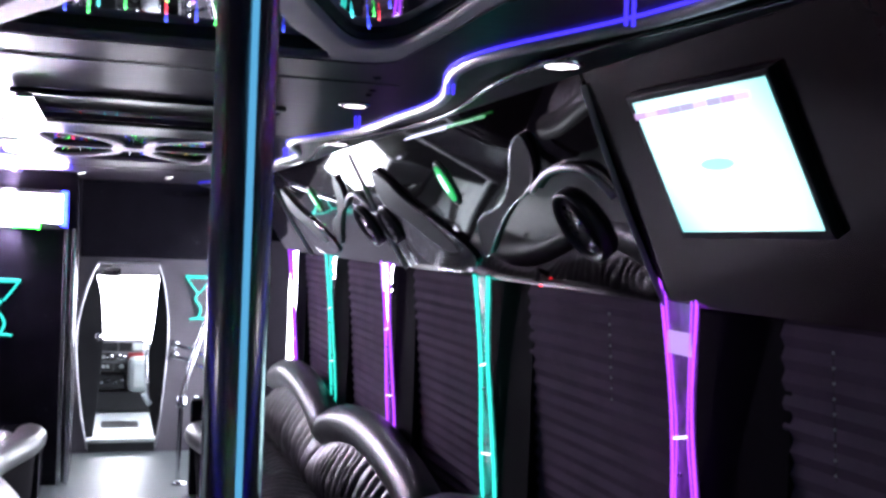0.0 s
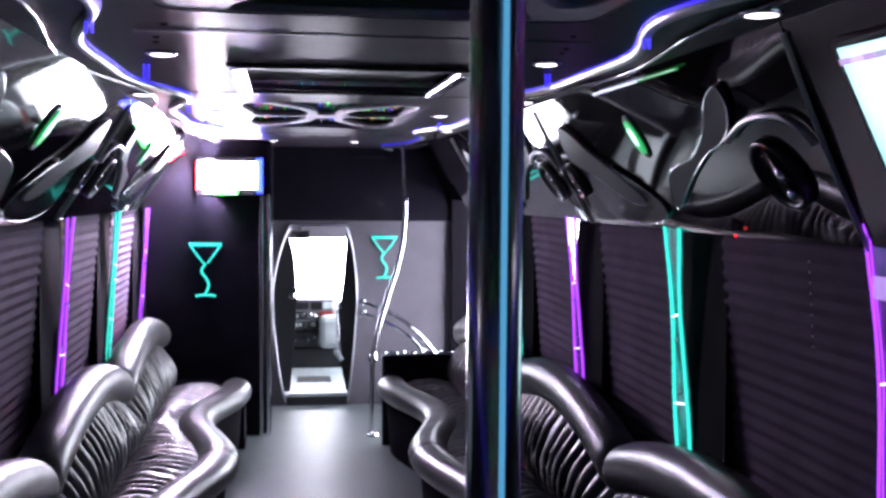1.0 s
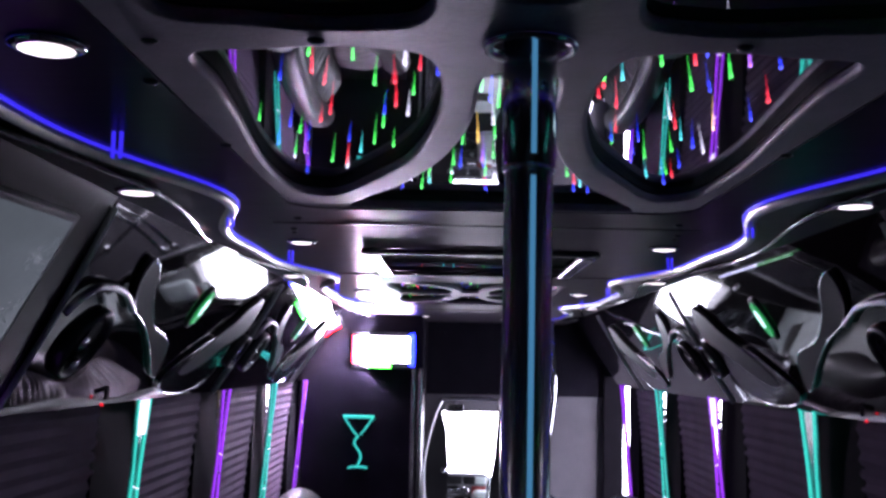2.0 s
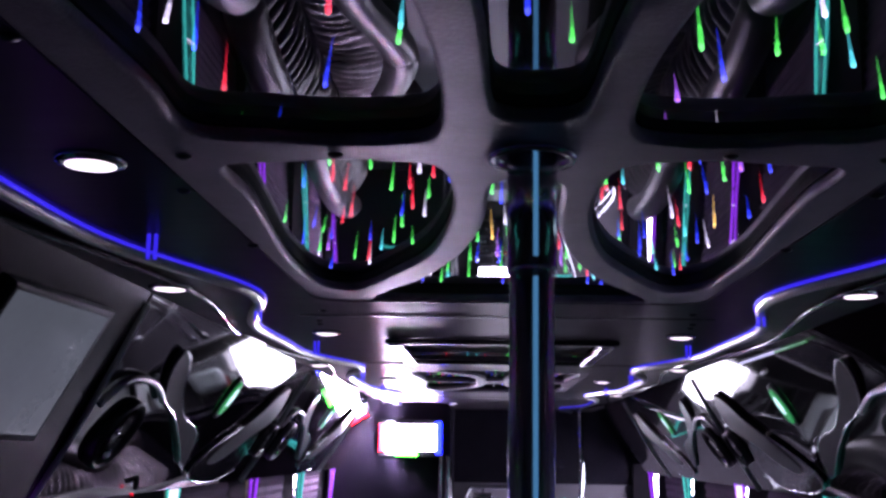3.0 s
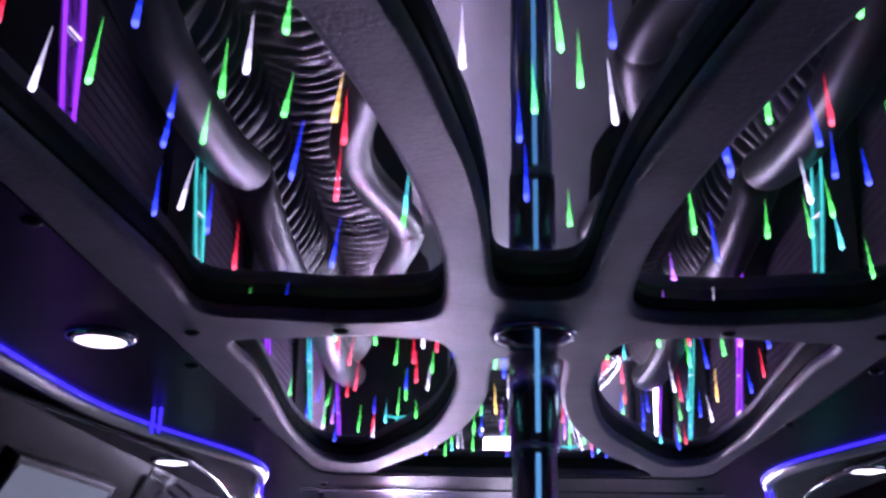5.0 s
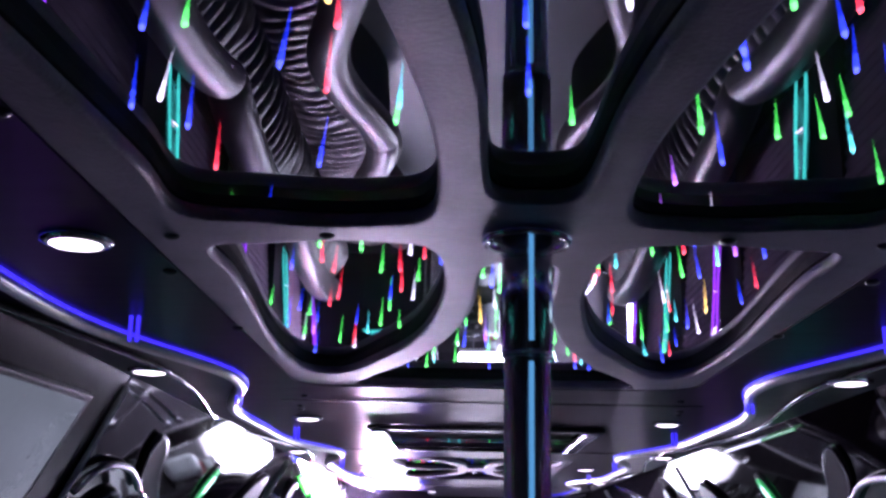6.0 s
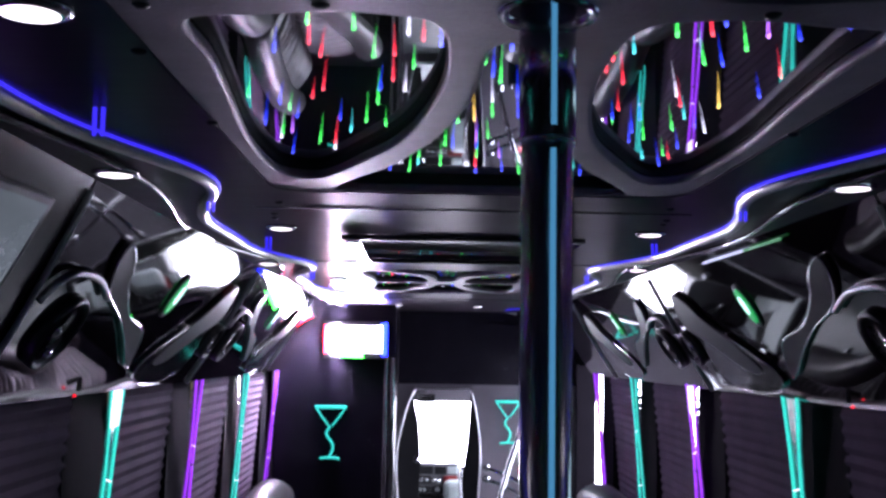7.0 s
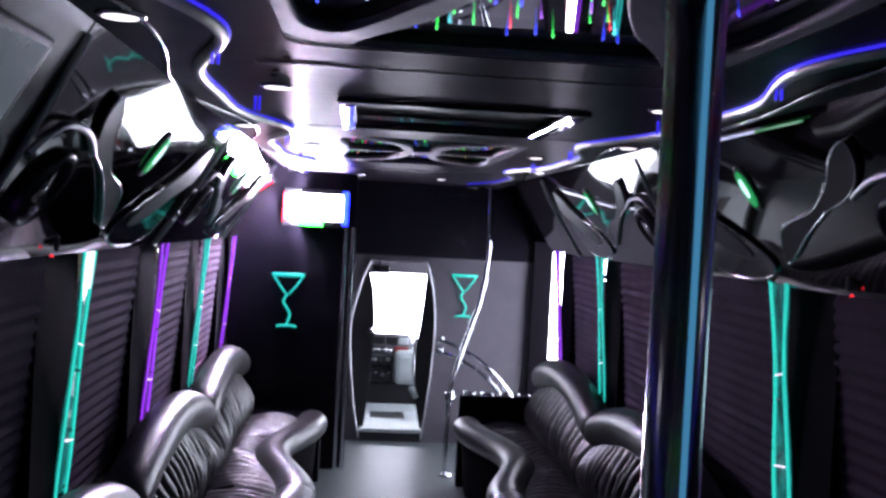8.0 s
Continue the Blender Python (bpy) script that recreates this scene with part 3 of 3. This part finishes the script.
def console_trim(side, y):
    """The repeated motif of one console bay, from its front seam at y."""
    t = thing("console_ornament", "dark satin boot-shaped ornament with bright edges on the console", "ornament", "console ornaments")
    boot = yl([(y + a, b) for a, b in ((0.40, 0.13), (0.46, 0.15), (0.53, 0.22), (0.61, 0.33), (0.78, 0.47), (0.96, 0.53), (1.06, 0.60), (1.15, 0.79), (1.09, 0.78), (0.90, 0.62), (0.70, 0.48), (0.55, 0.41), (0.46, 0.33), (0.40, 0.22))])
    part("boot", vplate(side, boot, 0.004, 0.010, 0.004), BOOT, t, smooth=True)
    part("bright_edge", tube([vpt(side, p[0], p[1] / VLEN, 0.018) for p in boot + boot[:1]], 0.0026, 6), CHROME, t, smooth=True)
    arm = smooth_line([vpt(side, y + a, b, 0.02) for a, b in ((0.10, 0.46), (0.13, 0.37), (0.20, 0.31), (0.36, 0.32), (0.50, 0.40))])
    part("grey_arch", tube(arm, 0.0085, 8), SILVER, t, "satin silver arched moulding", True)
    oval = thing("oval_light", "narrow oval light glowing green in the console", "light", "oval lights")
    o = [(y + 1.14 + 0.034 * math.cos(a), (0.32 + 0.115 * math.sin(a)) * VLEN) for a in (2 * math.pi * k / 24 for k in range(24))]
    lens = part("lens", vplate(side, o, 0.002, 0.012, 0.003), L_GREEN, oval)
    o = [(y + 1.14 + 0.048 * math.cos(a), (0.32 + 0.145 * math.sin(a)) * VLEN) for a in (2 * math.pi * k / 24 for k in range(24))]
    part("bezel", vplate(side, o, 0.002, 0.007, 0.003), BLACK, oval)
    o = [(y + 1.14 + 0.014 * math.cos(a), (0.31 + 0.06 * math.sin(a)) * VLEN) for a in (2 * math.pi * k / 18 for k in range(18))]
    part("core", vplate(side, o, 0.001, 0.0175, 0.001), L_PALE, lens, "pale green bright core")
    lobe = thing("console_scoop", "smoke grey moulded scoop along the lower console", "moulding", "console scoops")
    sc = yl([(y + a, b) for a, b in ((1.62, 0.46), (1.42, 0.60), (1.27, 0.78), (1.32, 0.90), (1.55, 0.95), (1.75, 0.93), (1.88, 0.84), (1.90, 0.66), (1.80, 0.50))])
    part("shell", vplate(side, sc, 0.004, 0.010, 0.006), GLOSS_GREY, lobe, smooth=True)
    part("bright_edge", tube([vpt(side, p[0], p[1] / VLEN, 0.018) for p in sc + sc[:1]], 0.0022, 6), CHROME, lobe, smooth=True)
    fin = yl([(y + a, b) for a, b in ((1.86, 0.15), (1.74, 0.22), (1.66, 0.36), (1.50, 0.55), (1.38, 0.74), (1.46, 0.79), (1.60, 0.72), (1.76, 0.56), (1.95, 0.40))])
    part("fin", vplate(side, fin, 0.004, 0.016, 0.004), BOOT, lobe, "dark satin fin", True)


for side in (-1, 1):
    console(side, REAR, -0.10, True)
    console(side, -0.09, 2.02, True)
    for y in (2.03, 4.13, 6.23):
        console(side, y, min(y + 2.09, 7.16))
        if y < 6:
            console_trim(side, y)
            speaker(side, y + 0.35, 0.60, 0.095)
    speaker(side, 4.12, 0.60, 0.075)
    # small red standby light under the console
    led = thing("standby_light", "tiny red standby light on a black stalk", "light", "standby lights")
    part("stalk", tube([vpt(side, 2.86, 0.88, 0.0), vpt(side, 2.86, 0.94, 0.02)], 0.007, 8), BLACK, led)
    part("lens", moved(lathe([(0.004, 0), (0.0045, 0.003), (0.002, 0.006)], 10), Matrix.Translation(vpt(side, 2.86, 0.975, 0.02))), L_RED, led)

# two glowing tubes put in for an LED reflection on the right console
strip = thing("console_reflection_strip", "thin glow for a white and green reflection along the console top", "light strip")
part("white_length", tube([vpt(1, 2.88, 0.0, 0.012), vpt(1, 3.30, 0.0, 0.012)], 0.003, 6), glow("reflection_white", (0.7, 0.75, 1.0), 0.9), strip)
part("green_length", tube([vpt(1, 2.58, 0.0, 0.012), vpt(1, 2.88, 0.0, 0.012)], 0.003, 6), glow("reflection_green", (0.02, 0.35, 0.06), 0.5), strip)

# screens in the rear consoles
for side in (-1, 1):
    tv = thing("console_screen", "wide screen in a black frame, " + ("lit pale cyan" if side > 0 else "idle with a grey glow for its reflection"), "screen", "console screens")
    fr = [(1.452, 0.088), (1.882, 0.072), (1.955, 0.652), (1.502, 0.648)]
    part("bezel", vplate(side, [(a, b * VLEN) for a, b in fr], 0.008, 0.004, 0.004), BOOT, tv)
    sc = [(1.468, 0.11), (1.864, 0.10), (1.936, 0.622), (1.516, 0.612)]
    face = part("panel", vplate(side, [(a, b * VLEN) for a, b in sc], 0.001, 0.0165, 0.0), L_SCREEN if side > 0 else SCREEN_OFF, tv)
    if side > 0:
        bar_mats = [glow("text_" + nm, c, 0.8) for nm, c in (("lilac", (0.45, 0.30, 0.55)), ("pink", (0.62, 0.48, 0.72)), ("grey", (0.34, 0.32, 0.46)))]
        for k in range(9):
            a = 1.838 - 0.040 * k
            q = [(a, 0.138), (a + 0.037, 0.138), (a + 0.040, 0.162), (a + 0.003, 0.162)]
            part("text_bar", vplate(side, [(i, j * VLEN) for i, j in q], 0.0008, 0.0192, 0.0), bar_mats[(0, 1, 0, 2, 2, 1, 2, 0, 1)[k]], face)
        o = [(1.70 + 0.05 * math.cos(a), (0.36 + 0.022 * math.sin(a)) * VLEN) for a in (2 * math.pi * k / 16 for k in range(16))]
        part("logo_shape", vplate(side, o, 0.0008, 0.0192, 0.0), glow("logo_teal", (0.28, 0.74, 0.60), 0.9), face)

# ---------------------------------------------------------------- sofas


def back_top(y):
    return 0.775 + 0.145 * abs(math.sin(math.pi * (y - 1.89) / 1.745)) ** 0.75


def front_x(y):
    return 0.485 - 0.085 * math.cos(2 * math.pi * (y - 5.02) / 1.80)


def roll(y0, y1, cx, cz, rx, rz, side, n=40):
    """A stuffed roll along y with rounded ends."""
    def fn(u, v):
        w = min(u, 1 - u) * (y1 - y0)
        f = math.sqrt(max(0.0, 1 - max(0.0, 1 - w / 0.03) ** 2)) * 0.09 + 0.91 if w > 1e-6 else 0.90
        a = 2 * math.pi * v
        y = y0 + (y1 - y0) * u
        return (side * (cx(y) + rx * f * math.cos(a)), y, cz(y) + rz * f * math.sin(a) + 0.003 * noise.noise(Vector((y * 7, math.cos(a), side))))
    return grid(fn, n, 16)


def sofa_bay(c, side, y0, y1):
    """Sofa back of one bay: a smooth top roll over a gathered panel."""
    part("top_roll", roll(y0 + 0.004, y1 - 0.004, lambda y: 0.985, lambda y: back_top(y) - 0.085, 0.085, 0.088, side, 60), LEATHER, c, smooth=True)
    n = int((y1 - y0) / 0.007)
    seed = random.random() * 50

    def fn(u, v):
        y = y0 + (y1 - y0) * u
        top = back_top(y) - 0.15
        z = 0.40 + (top - 0.40) * v
        w = 2 * abs(math.sin(math.pi * (y / 0.095 + 0.9 * noise.noise(Vector((y * 4, v * 0.8, seed)))))) - 1
        puff = 0.05 * math.sin(math.pi * min(1, v * 1.05))
        return (side * (0.90 + 0.07 * v - puff - (0.017 * w + 0.009 * noise.noise(Vector((y * 30, v * 8, seed)))) * (0.35 + 0.65 * math.sin(math.pi * v) ** 0.5)), y, z)
    part("gathered_panel", grid(fn, n, 10), PLEAT, c, smooth=True)


def seat_bay(c, side, y0, y1):
    part("front_roll", roll(y0 + 0.003, y1 - 0.003, lambda y: front_x(y) + 0.09, lambda y: 0.405, 0.095, 0.075, side, 60), LEATHER, c, smooth=True)
    n = int((y1 - y0) / 0.007)
    seed = random.random() * 50

    def fn(u, v):
        y = y0 + (y1 - y0) * u
        x = front_x(y) + 0.15 + (0.93 - front_x(y) - 0.15) * v
        w = 2 * abs(math.sin(math.pi * (y / 0.085 + 1.1 * noise.noise(Vector((y * 4, v * 2, seed)))))) - 1
        return (side * x, y, 0.405 + 0.035 * math.sin(math.pi * v) + 0.012 * w * (0.4 + 0.6 * math.sin(math.pi * v)) + 0.006 * noise.noise(Vector((y * 25, v * 10, seed))))
    part("gathered_cushion", grid(fn, n, 12), PLEAT, c, smooth=True)

    def base(u, v):
        y = y0 + (y1 - y0) * u
        return (side * (front_x(y) + 0.05 + 0.03 * (1 - v)), y, 0.38 * v)
    part("kick_panel", grid(base, 24, 2), WALLSIDE, c, smooth=True)


for side in (-1, 1):
    sofa = thing("bench_sofa", "long black leather bench sofa with gathered panels and wavy rolls", "sofa", "bench sofas")
    ends = [REAR + 0.1, -1.6, 0.145, 1.89, 3.635, 5.38, 7.0]
    for a, b in zip(ends, ends[1:]):
        sofa_bay(sofa, side, a, b)
    ends = [REAR + 0.1, -2.18, -0.38, 1.42, 3.22, 5.02, 6.93]
    for a, b in zip(ends, ends[1:]):
        seat_bay(sofa, side, a, b)
    z = 0.60 if side > 0 else 0.40
    part("end_panel", box(min(side * 0.44, side * 1.08), max(side * 0.44, side * 1.08), 6.97, 7.03 if side > 0 else 7.34, 0.0, z, 0.012), WALL, sofa, "black boxed end panel")

cups = thing("cup_rail", "chrome cup rings set along the top of the sofa end box", "cup holder")
for x in (0.50, 0.62, 0.74, 0.86):
    part("ring", lathe([(0.036, 0.600), (0.042, 0.602), (0.042, 0.612), (0.036, 0.614)], 20, m=Matrix.Translation((x, 7.0, 0)), ring=True), CHROME, cups, smooth=True)
part("rail", box(0.45, 0.92, 6.966, 6.972, 0.596, 0.606, 0.002), CHROME, cups, "slim chrome edge rail")

# ---------------------------------------------------------------- pole, downlights and ceiling fittings
pole = thing("dance_pole", "polished steel pole from floor to ceiling with a sleeve", "pole", at=(0, POLE_Y, 0))
part("sleeve", tube([(0, 0, 0.02), (0, 0, 1.874)], 0.0243, 32), POLE, pole, smooth=True)
part("sleeve_lip", lathe([(0.0245, 1.869), (0.0266, 1.870), (0.0272, 1.8715), (0.0272, 1.876)], 32), POLE, pole, smooth=True)
part("rod", tube([(0, 0, 1.872), (0, 0, CEIL + 0.0290)], 0.0270, 32), POLE, pole, smooth=True)
# glowing pale blue strips stand in for clothing reflected in the pole
part("reflection_strip", box(0.0003, 0.0056, -0.0249, -0.0233, 0.05, 1.864), L_POLE_REFLECTION, pole, "slim blue glow in place of a reflection")
part("rod_reflection", box(0.0003, 0.0056, -0.0276, -0.0260, 1.885, CEIL + 0.028), L_POLE_REFLECTION, pole, "slim blue glow in place of a reflection")
part("ceiling_ring", lathe([(0.034, CEIL + 0.006), (0.047, CEIL + 0.006), (0.050, CEIL - 0.001), (0.046, CEIL - 0.007), (0.039, CEIL - 0.004)], 32, ring=True), CHROME, pole, "chrome ceiling collar", True)
part("floor_flange", lathe([(0.07, 0.0), (0.07, 0.012), (0.03, 0.022), (0.024, 0.03)], 32), CHROME, pole, "chrome floor flange", True)


def downlight(x, y, r=0.034, z=CEIL - 0.009):
    d = thing("downlight", "small round white downlight with a metal rim", "downlight", "downlights", at=(x, y, z))
    part("rim", lathe([(r * 0.95, 0.004), (r * 1.28, 0.002), (r * 1.22, -0.004), (r * 0.98, -0.006)], 24), CHROME, d, smooth=True)
    part("lens", lathe([(r, -0.001), (r * 0.9, -0.006), (r * 0.4, -0.009)], 24), L_WHITE, d, smooth=True)


for side in (-1, 1):
    for y in (1.015, 2.80, 4.75, 7.32):
        downlight(side * (0.496 if y < 2 else 0.486 if y < 7 else 0.27), y, 0.032 if y < 7 else 0.026, CEIL - 0.002)
    for y in (1.93, 3.88, 5.76):
        downlight(side * 0.672, y)
for side in (-1, 1):
    for y in (1.44, 2.22, 3.07, 4.33, 5.24):
        st = thing("blue_marker_light", "pair of short hanging blue light stubs by the rail", "light", "blue marker lights")
        for d in (-0.0055, 0.0055):
            part("stub", tube([(side * 0.556 + d, y, CEIL - 0.040), (side * 0.556 + d, y, CEIL - 0.001)], 0.0032, 8), L_BLUE, st, smooth=True)
    for x, y in ((0.388, 1.007), (0.430, 1.160), (0.420, 1.523), (0.430, 2.336), (0.216, 0.996), (0.427, 0.647), (0.467, 2.53), (0.477, 2.61)):
        sw = thing("ceiling_screw", "small dark screw cap on the ceiling", "screw", "ceiling screws", at=(side * x, y, CEIL + (0.0025 if x < 0.41 and y < 2.1 else -0.0005)))
        part("cap", lathe([(0.009, 0.0), (0.009, -0.002), (0.004, -0.005)], 12), BLACK, sw, smooth=True)

hatch = thing("roof_hatch", "dark recessed roof hatch with bright metal end bars", "hatch")
part("tray", box(-0.31, 0.31, 2.99, 3.71, CEIL + 0.03, CEIL + 0.035), BLACK, hatch)
for y in (2.975, 3.725):
    part("frame_bar", box(-0.34, 0.34, y - 0.018, y + 0.018, CEIL - 0.016, CEIL - 0.002, 0.005), BLACK, hatch)
for x in (-0.31, 0.31):
    part("end_bar", box(x - 0.022, x + 0.022, 3.00, 3.70, CEIL - 0.020, CEIL - 0.003, 0.006), CHROME, hatch, "bright metal end bar")
for y in (2.425, 3.86, 6.43):
    tagged(place("trim_ceiling_seam", box(-0.50, 0.50, y - 0.004, y + 0.004, CEIL - 0.003, CEIL - 0.0005), BLACK, smooth=False), "thin dark seam across the ceiling", "trim", kind="structure")

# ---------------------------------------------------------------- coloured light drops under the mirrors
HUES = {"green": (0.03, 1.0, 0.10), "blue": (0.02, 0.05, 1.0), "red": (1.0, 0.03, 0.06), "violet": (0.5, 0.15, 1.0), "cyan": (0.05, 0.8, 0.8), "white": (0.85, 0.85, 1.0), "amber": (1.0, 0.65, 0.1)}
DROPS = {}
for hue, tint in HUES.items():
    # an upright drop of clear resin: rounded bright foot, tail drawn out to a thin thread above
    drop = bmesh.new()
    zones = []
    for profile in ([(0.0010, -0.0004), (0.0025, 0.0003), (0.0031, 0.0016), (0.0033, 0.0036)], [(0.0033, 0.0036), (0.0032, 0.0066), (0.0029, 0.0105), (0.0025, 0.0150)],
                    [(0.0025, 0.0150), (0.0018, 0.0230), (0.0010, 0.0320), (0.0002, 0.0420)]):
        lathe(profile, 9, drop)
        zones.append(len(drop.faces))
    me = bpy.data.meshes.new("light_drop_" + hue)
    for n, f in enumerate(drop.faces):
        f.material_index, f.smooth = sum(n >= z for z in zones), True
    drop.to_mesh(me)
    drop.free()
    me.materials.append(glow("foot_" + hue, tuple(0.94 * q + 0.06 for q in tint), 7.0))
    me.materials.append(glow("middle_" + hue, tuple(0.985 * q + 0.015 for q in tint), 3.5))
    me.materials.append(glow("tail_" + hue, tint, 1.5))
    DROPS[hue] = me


def inside(p, loop):
    hit, n = False, len(loop)
    for i in range(n):
        a, b = loop[i], loop[(i + 1) % n]
        if (a[1] > p[1]) != (b[1] > p[1]) and p[0] < (b[0] - a[0]) * (p[1] - a[1]) / (b[1] - a[1]) + a[0]:
            hit = not hit
    return hit


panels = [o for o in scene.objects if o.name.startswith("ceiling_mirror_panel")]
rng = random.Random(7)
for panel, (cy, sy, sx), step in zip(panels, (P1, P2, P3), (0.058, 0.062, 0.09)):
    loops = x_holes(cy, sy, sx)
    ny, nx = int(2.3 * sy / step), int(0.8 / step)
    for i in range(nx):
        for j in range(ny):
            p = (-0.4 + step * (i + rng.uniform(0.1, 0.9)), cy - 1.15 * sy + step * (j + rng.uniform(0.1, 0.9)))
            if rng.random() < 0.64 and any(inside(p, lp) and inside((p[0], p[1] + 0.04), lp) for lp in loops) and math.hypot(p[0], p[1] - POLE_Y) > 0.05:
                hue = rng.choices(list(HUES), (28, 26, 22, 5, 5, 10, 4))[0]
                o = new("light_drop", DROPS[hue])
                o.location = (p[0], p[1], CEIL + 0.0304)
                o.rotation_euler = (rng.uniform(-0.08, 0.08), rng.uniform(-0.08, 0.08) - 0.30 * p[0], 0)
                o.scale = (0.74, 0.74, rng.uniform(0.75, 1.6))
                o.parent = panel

# ---------------------------------------------------------------- front end fittings
stan = thing("stanchion", "bent chrome grab pole by the entry steps", "grab pole")
pts = smooth_line([(0.395, 7.30, 0.0), (0.40, 7.28, 0.5), (0.43, 7.28, 0.70), (0.50, 7.28, 0.95), (0.575, 7.28, 1.20), (0.612, 7.28, 1.48), (0.610, 7.28, 1.75), (0.602, 7.28, 1.975)], 8)
part("bar", tube(pts, 0.015, 14), CHROME, stan, smooth=True)
part("clamp", lathe([(0.026, 0.50), (0.03, 0.51), (0.03, 0.56), (0.024, 0.57)], 16, m=Matrix.Translation((0.40, 7.28, 0))), CHROME, stan, smooth=True)
part("foot", lathe([(0.045, 0.0), (0.045, 0.01), (0.02, 0.02)], 16, m=Matrix.Translation((0.40, 7.28, 0))), CHROME, stan, smooth=True)
for dz in (0.0, -0.085):
    r = thing("handrail", "curved chrome handrail on the cab wall by the steps", "handrail", "handrails")
    p = smooth_line([(0.41, 8.33, 0.80 + dz), (0.42, 8.20, 0.81 + dz), (0.55, 8.12, 0.77 + dz), (0.72, 8.0, 0.67 + dz), (0.90, 7.9, 0.48 + dz), (0.92, 7.85, 0.40 + dz)], 8)
    part("bar", tube(p, 0.016, 12), CHROME, r, smooth=True)
    part("flange", moved(lathe([(0.032, 0), (0.032, 0.008), (0.02, 0.014)], 14), Matrix.Translation((0.41, 8.348, 0.80 + dz)) @ Matrix.Rotation(radians(90), 4, "X")), CHROME, r, smooth=True)


def neon_glass(cx, y, zt, k):
    """Outline of a cocktail glass in glowing tube on a panel."""
    g = thing("neon_cocktail_glass", "teal glowing cocktail glass outline on the partition", "neon sign", "neon glasses")
    q = lambda pts: [(cx + k * a, y, zt + k * b) for a, b in pts]
    part("rim", tube(q([(-0.106, -0.006), (0.106, -0.006)]), 0.012 * k, 8), L_TEAL, g, smooth=True)
    for s in (-1, 1):
        part("bowl_line", tube(q([(s * 0.106, 0), (s * 0.06, -0.07), (s * 0.012, -0.132)]), 0.006 * k, 8), L_TEAL, g, smooth=True)
    stem = smooth_line([Vector(p) for p in q([(0, -0.132), (-0.024, -0.175), (-0.020, -0.20), (0.012, -0.245), (0.020, -0.285), (-0.004, -0.345)])], 6)
    part("stem", tube(stem, 0.0075 * k, 8), L_TEAL, g, smooth=True)
    part("foot", tube(q([(-0.066, -0.352), (-0.03, -0.345), (0.04, -0.345), (0.066, -0.352)]), 0.0075 * k, 8), L_TEAL, g, smooth=True)


neon_glass(-0.715, FRONT - 0.010, 1.305, 1.0)
neon_glass(0.575, COCKPIT - 0.010, 1.312, 0.92)

fx = thing("effect_light", "bright multicolour flood light in a black box on the partition", "stage light")
part("housing", box(-0.655, -0.335, FRONT - 0.118, FRONT - 0.003, 1.63, 1.88, 0.006), BLACK, fx)
part("back_plate", box(-0.775, -0.656, FRONT - 0.022, FRONT - 0.003, 1.63, 1.88, 0.004), BLACK, fx)
part("lens", box(-0.655, -0.375, FRONT - 0.126, FRONT - 0.119, 1.675, 1.845), glow("effect_white", (0.98, 0.90, 1.04), EFFECT * 0.36), fx, "white front lens")
# added angled lens face, there to throw extra light on the left wall
bm = box(-0.065, 0.065, -0.003, 0.003, 1.675, 1.845)
part("added_side_lens", moved(bm, Matrix.Translation((-0.698, FRONT - 0.075, 0)) @ Matrix.Rotation(radians(-54.7), 4, "Z")), glow("effect_added_white", (0.97, 0.86, 1.08), EFFECT * 2.3), fx, "added brighter lens face that lights the left side wall")
for nm, c, b in (("red", (1.0, 0.010, 0.016), (-0.770, -0.735, 1.665, 1.85)), ("blue", (0.010, 0.016, 1.0), (-0.375, -0.338, 1.65, 1.87)), ("green", (0.008, 1.0, 0.03), (-0.65, -0.50, 1.635, 1.674))):
    part("lens_" + nm, box(b[0], b[1], (FRONT - 0.030 if nm == "red" else FRONT - 0.127), (FRONT - 0.0225 if nm == "red" else FRONT - 0.1185), b[2], b[3]), glow("effect_" + nm, c, 30.0), fx)

for y in (2.50, 1.66):
    ch = thing("blind_chain", "thin white bead chain hanging beside a blind", "bead chain", "blind chains")
    part("cord", tube([(1.070, y, 1.50), (1.088, y, 1.28)], 0.0008, 6), BLACK, ch)
    for k in range(9):
        z = 1.50 - 0.026 * k
        part("bead", lathe([(0.0012, -0.003), (0.003, 0), (0.0012, 0.003)], 8, m=Matrix.Translation((wall_x(z) - 0.008, y, z))), SKIRT, ch, smooth=True)
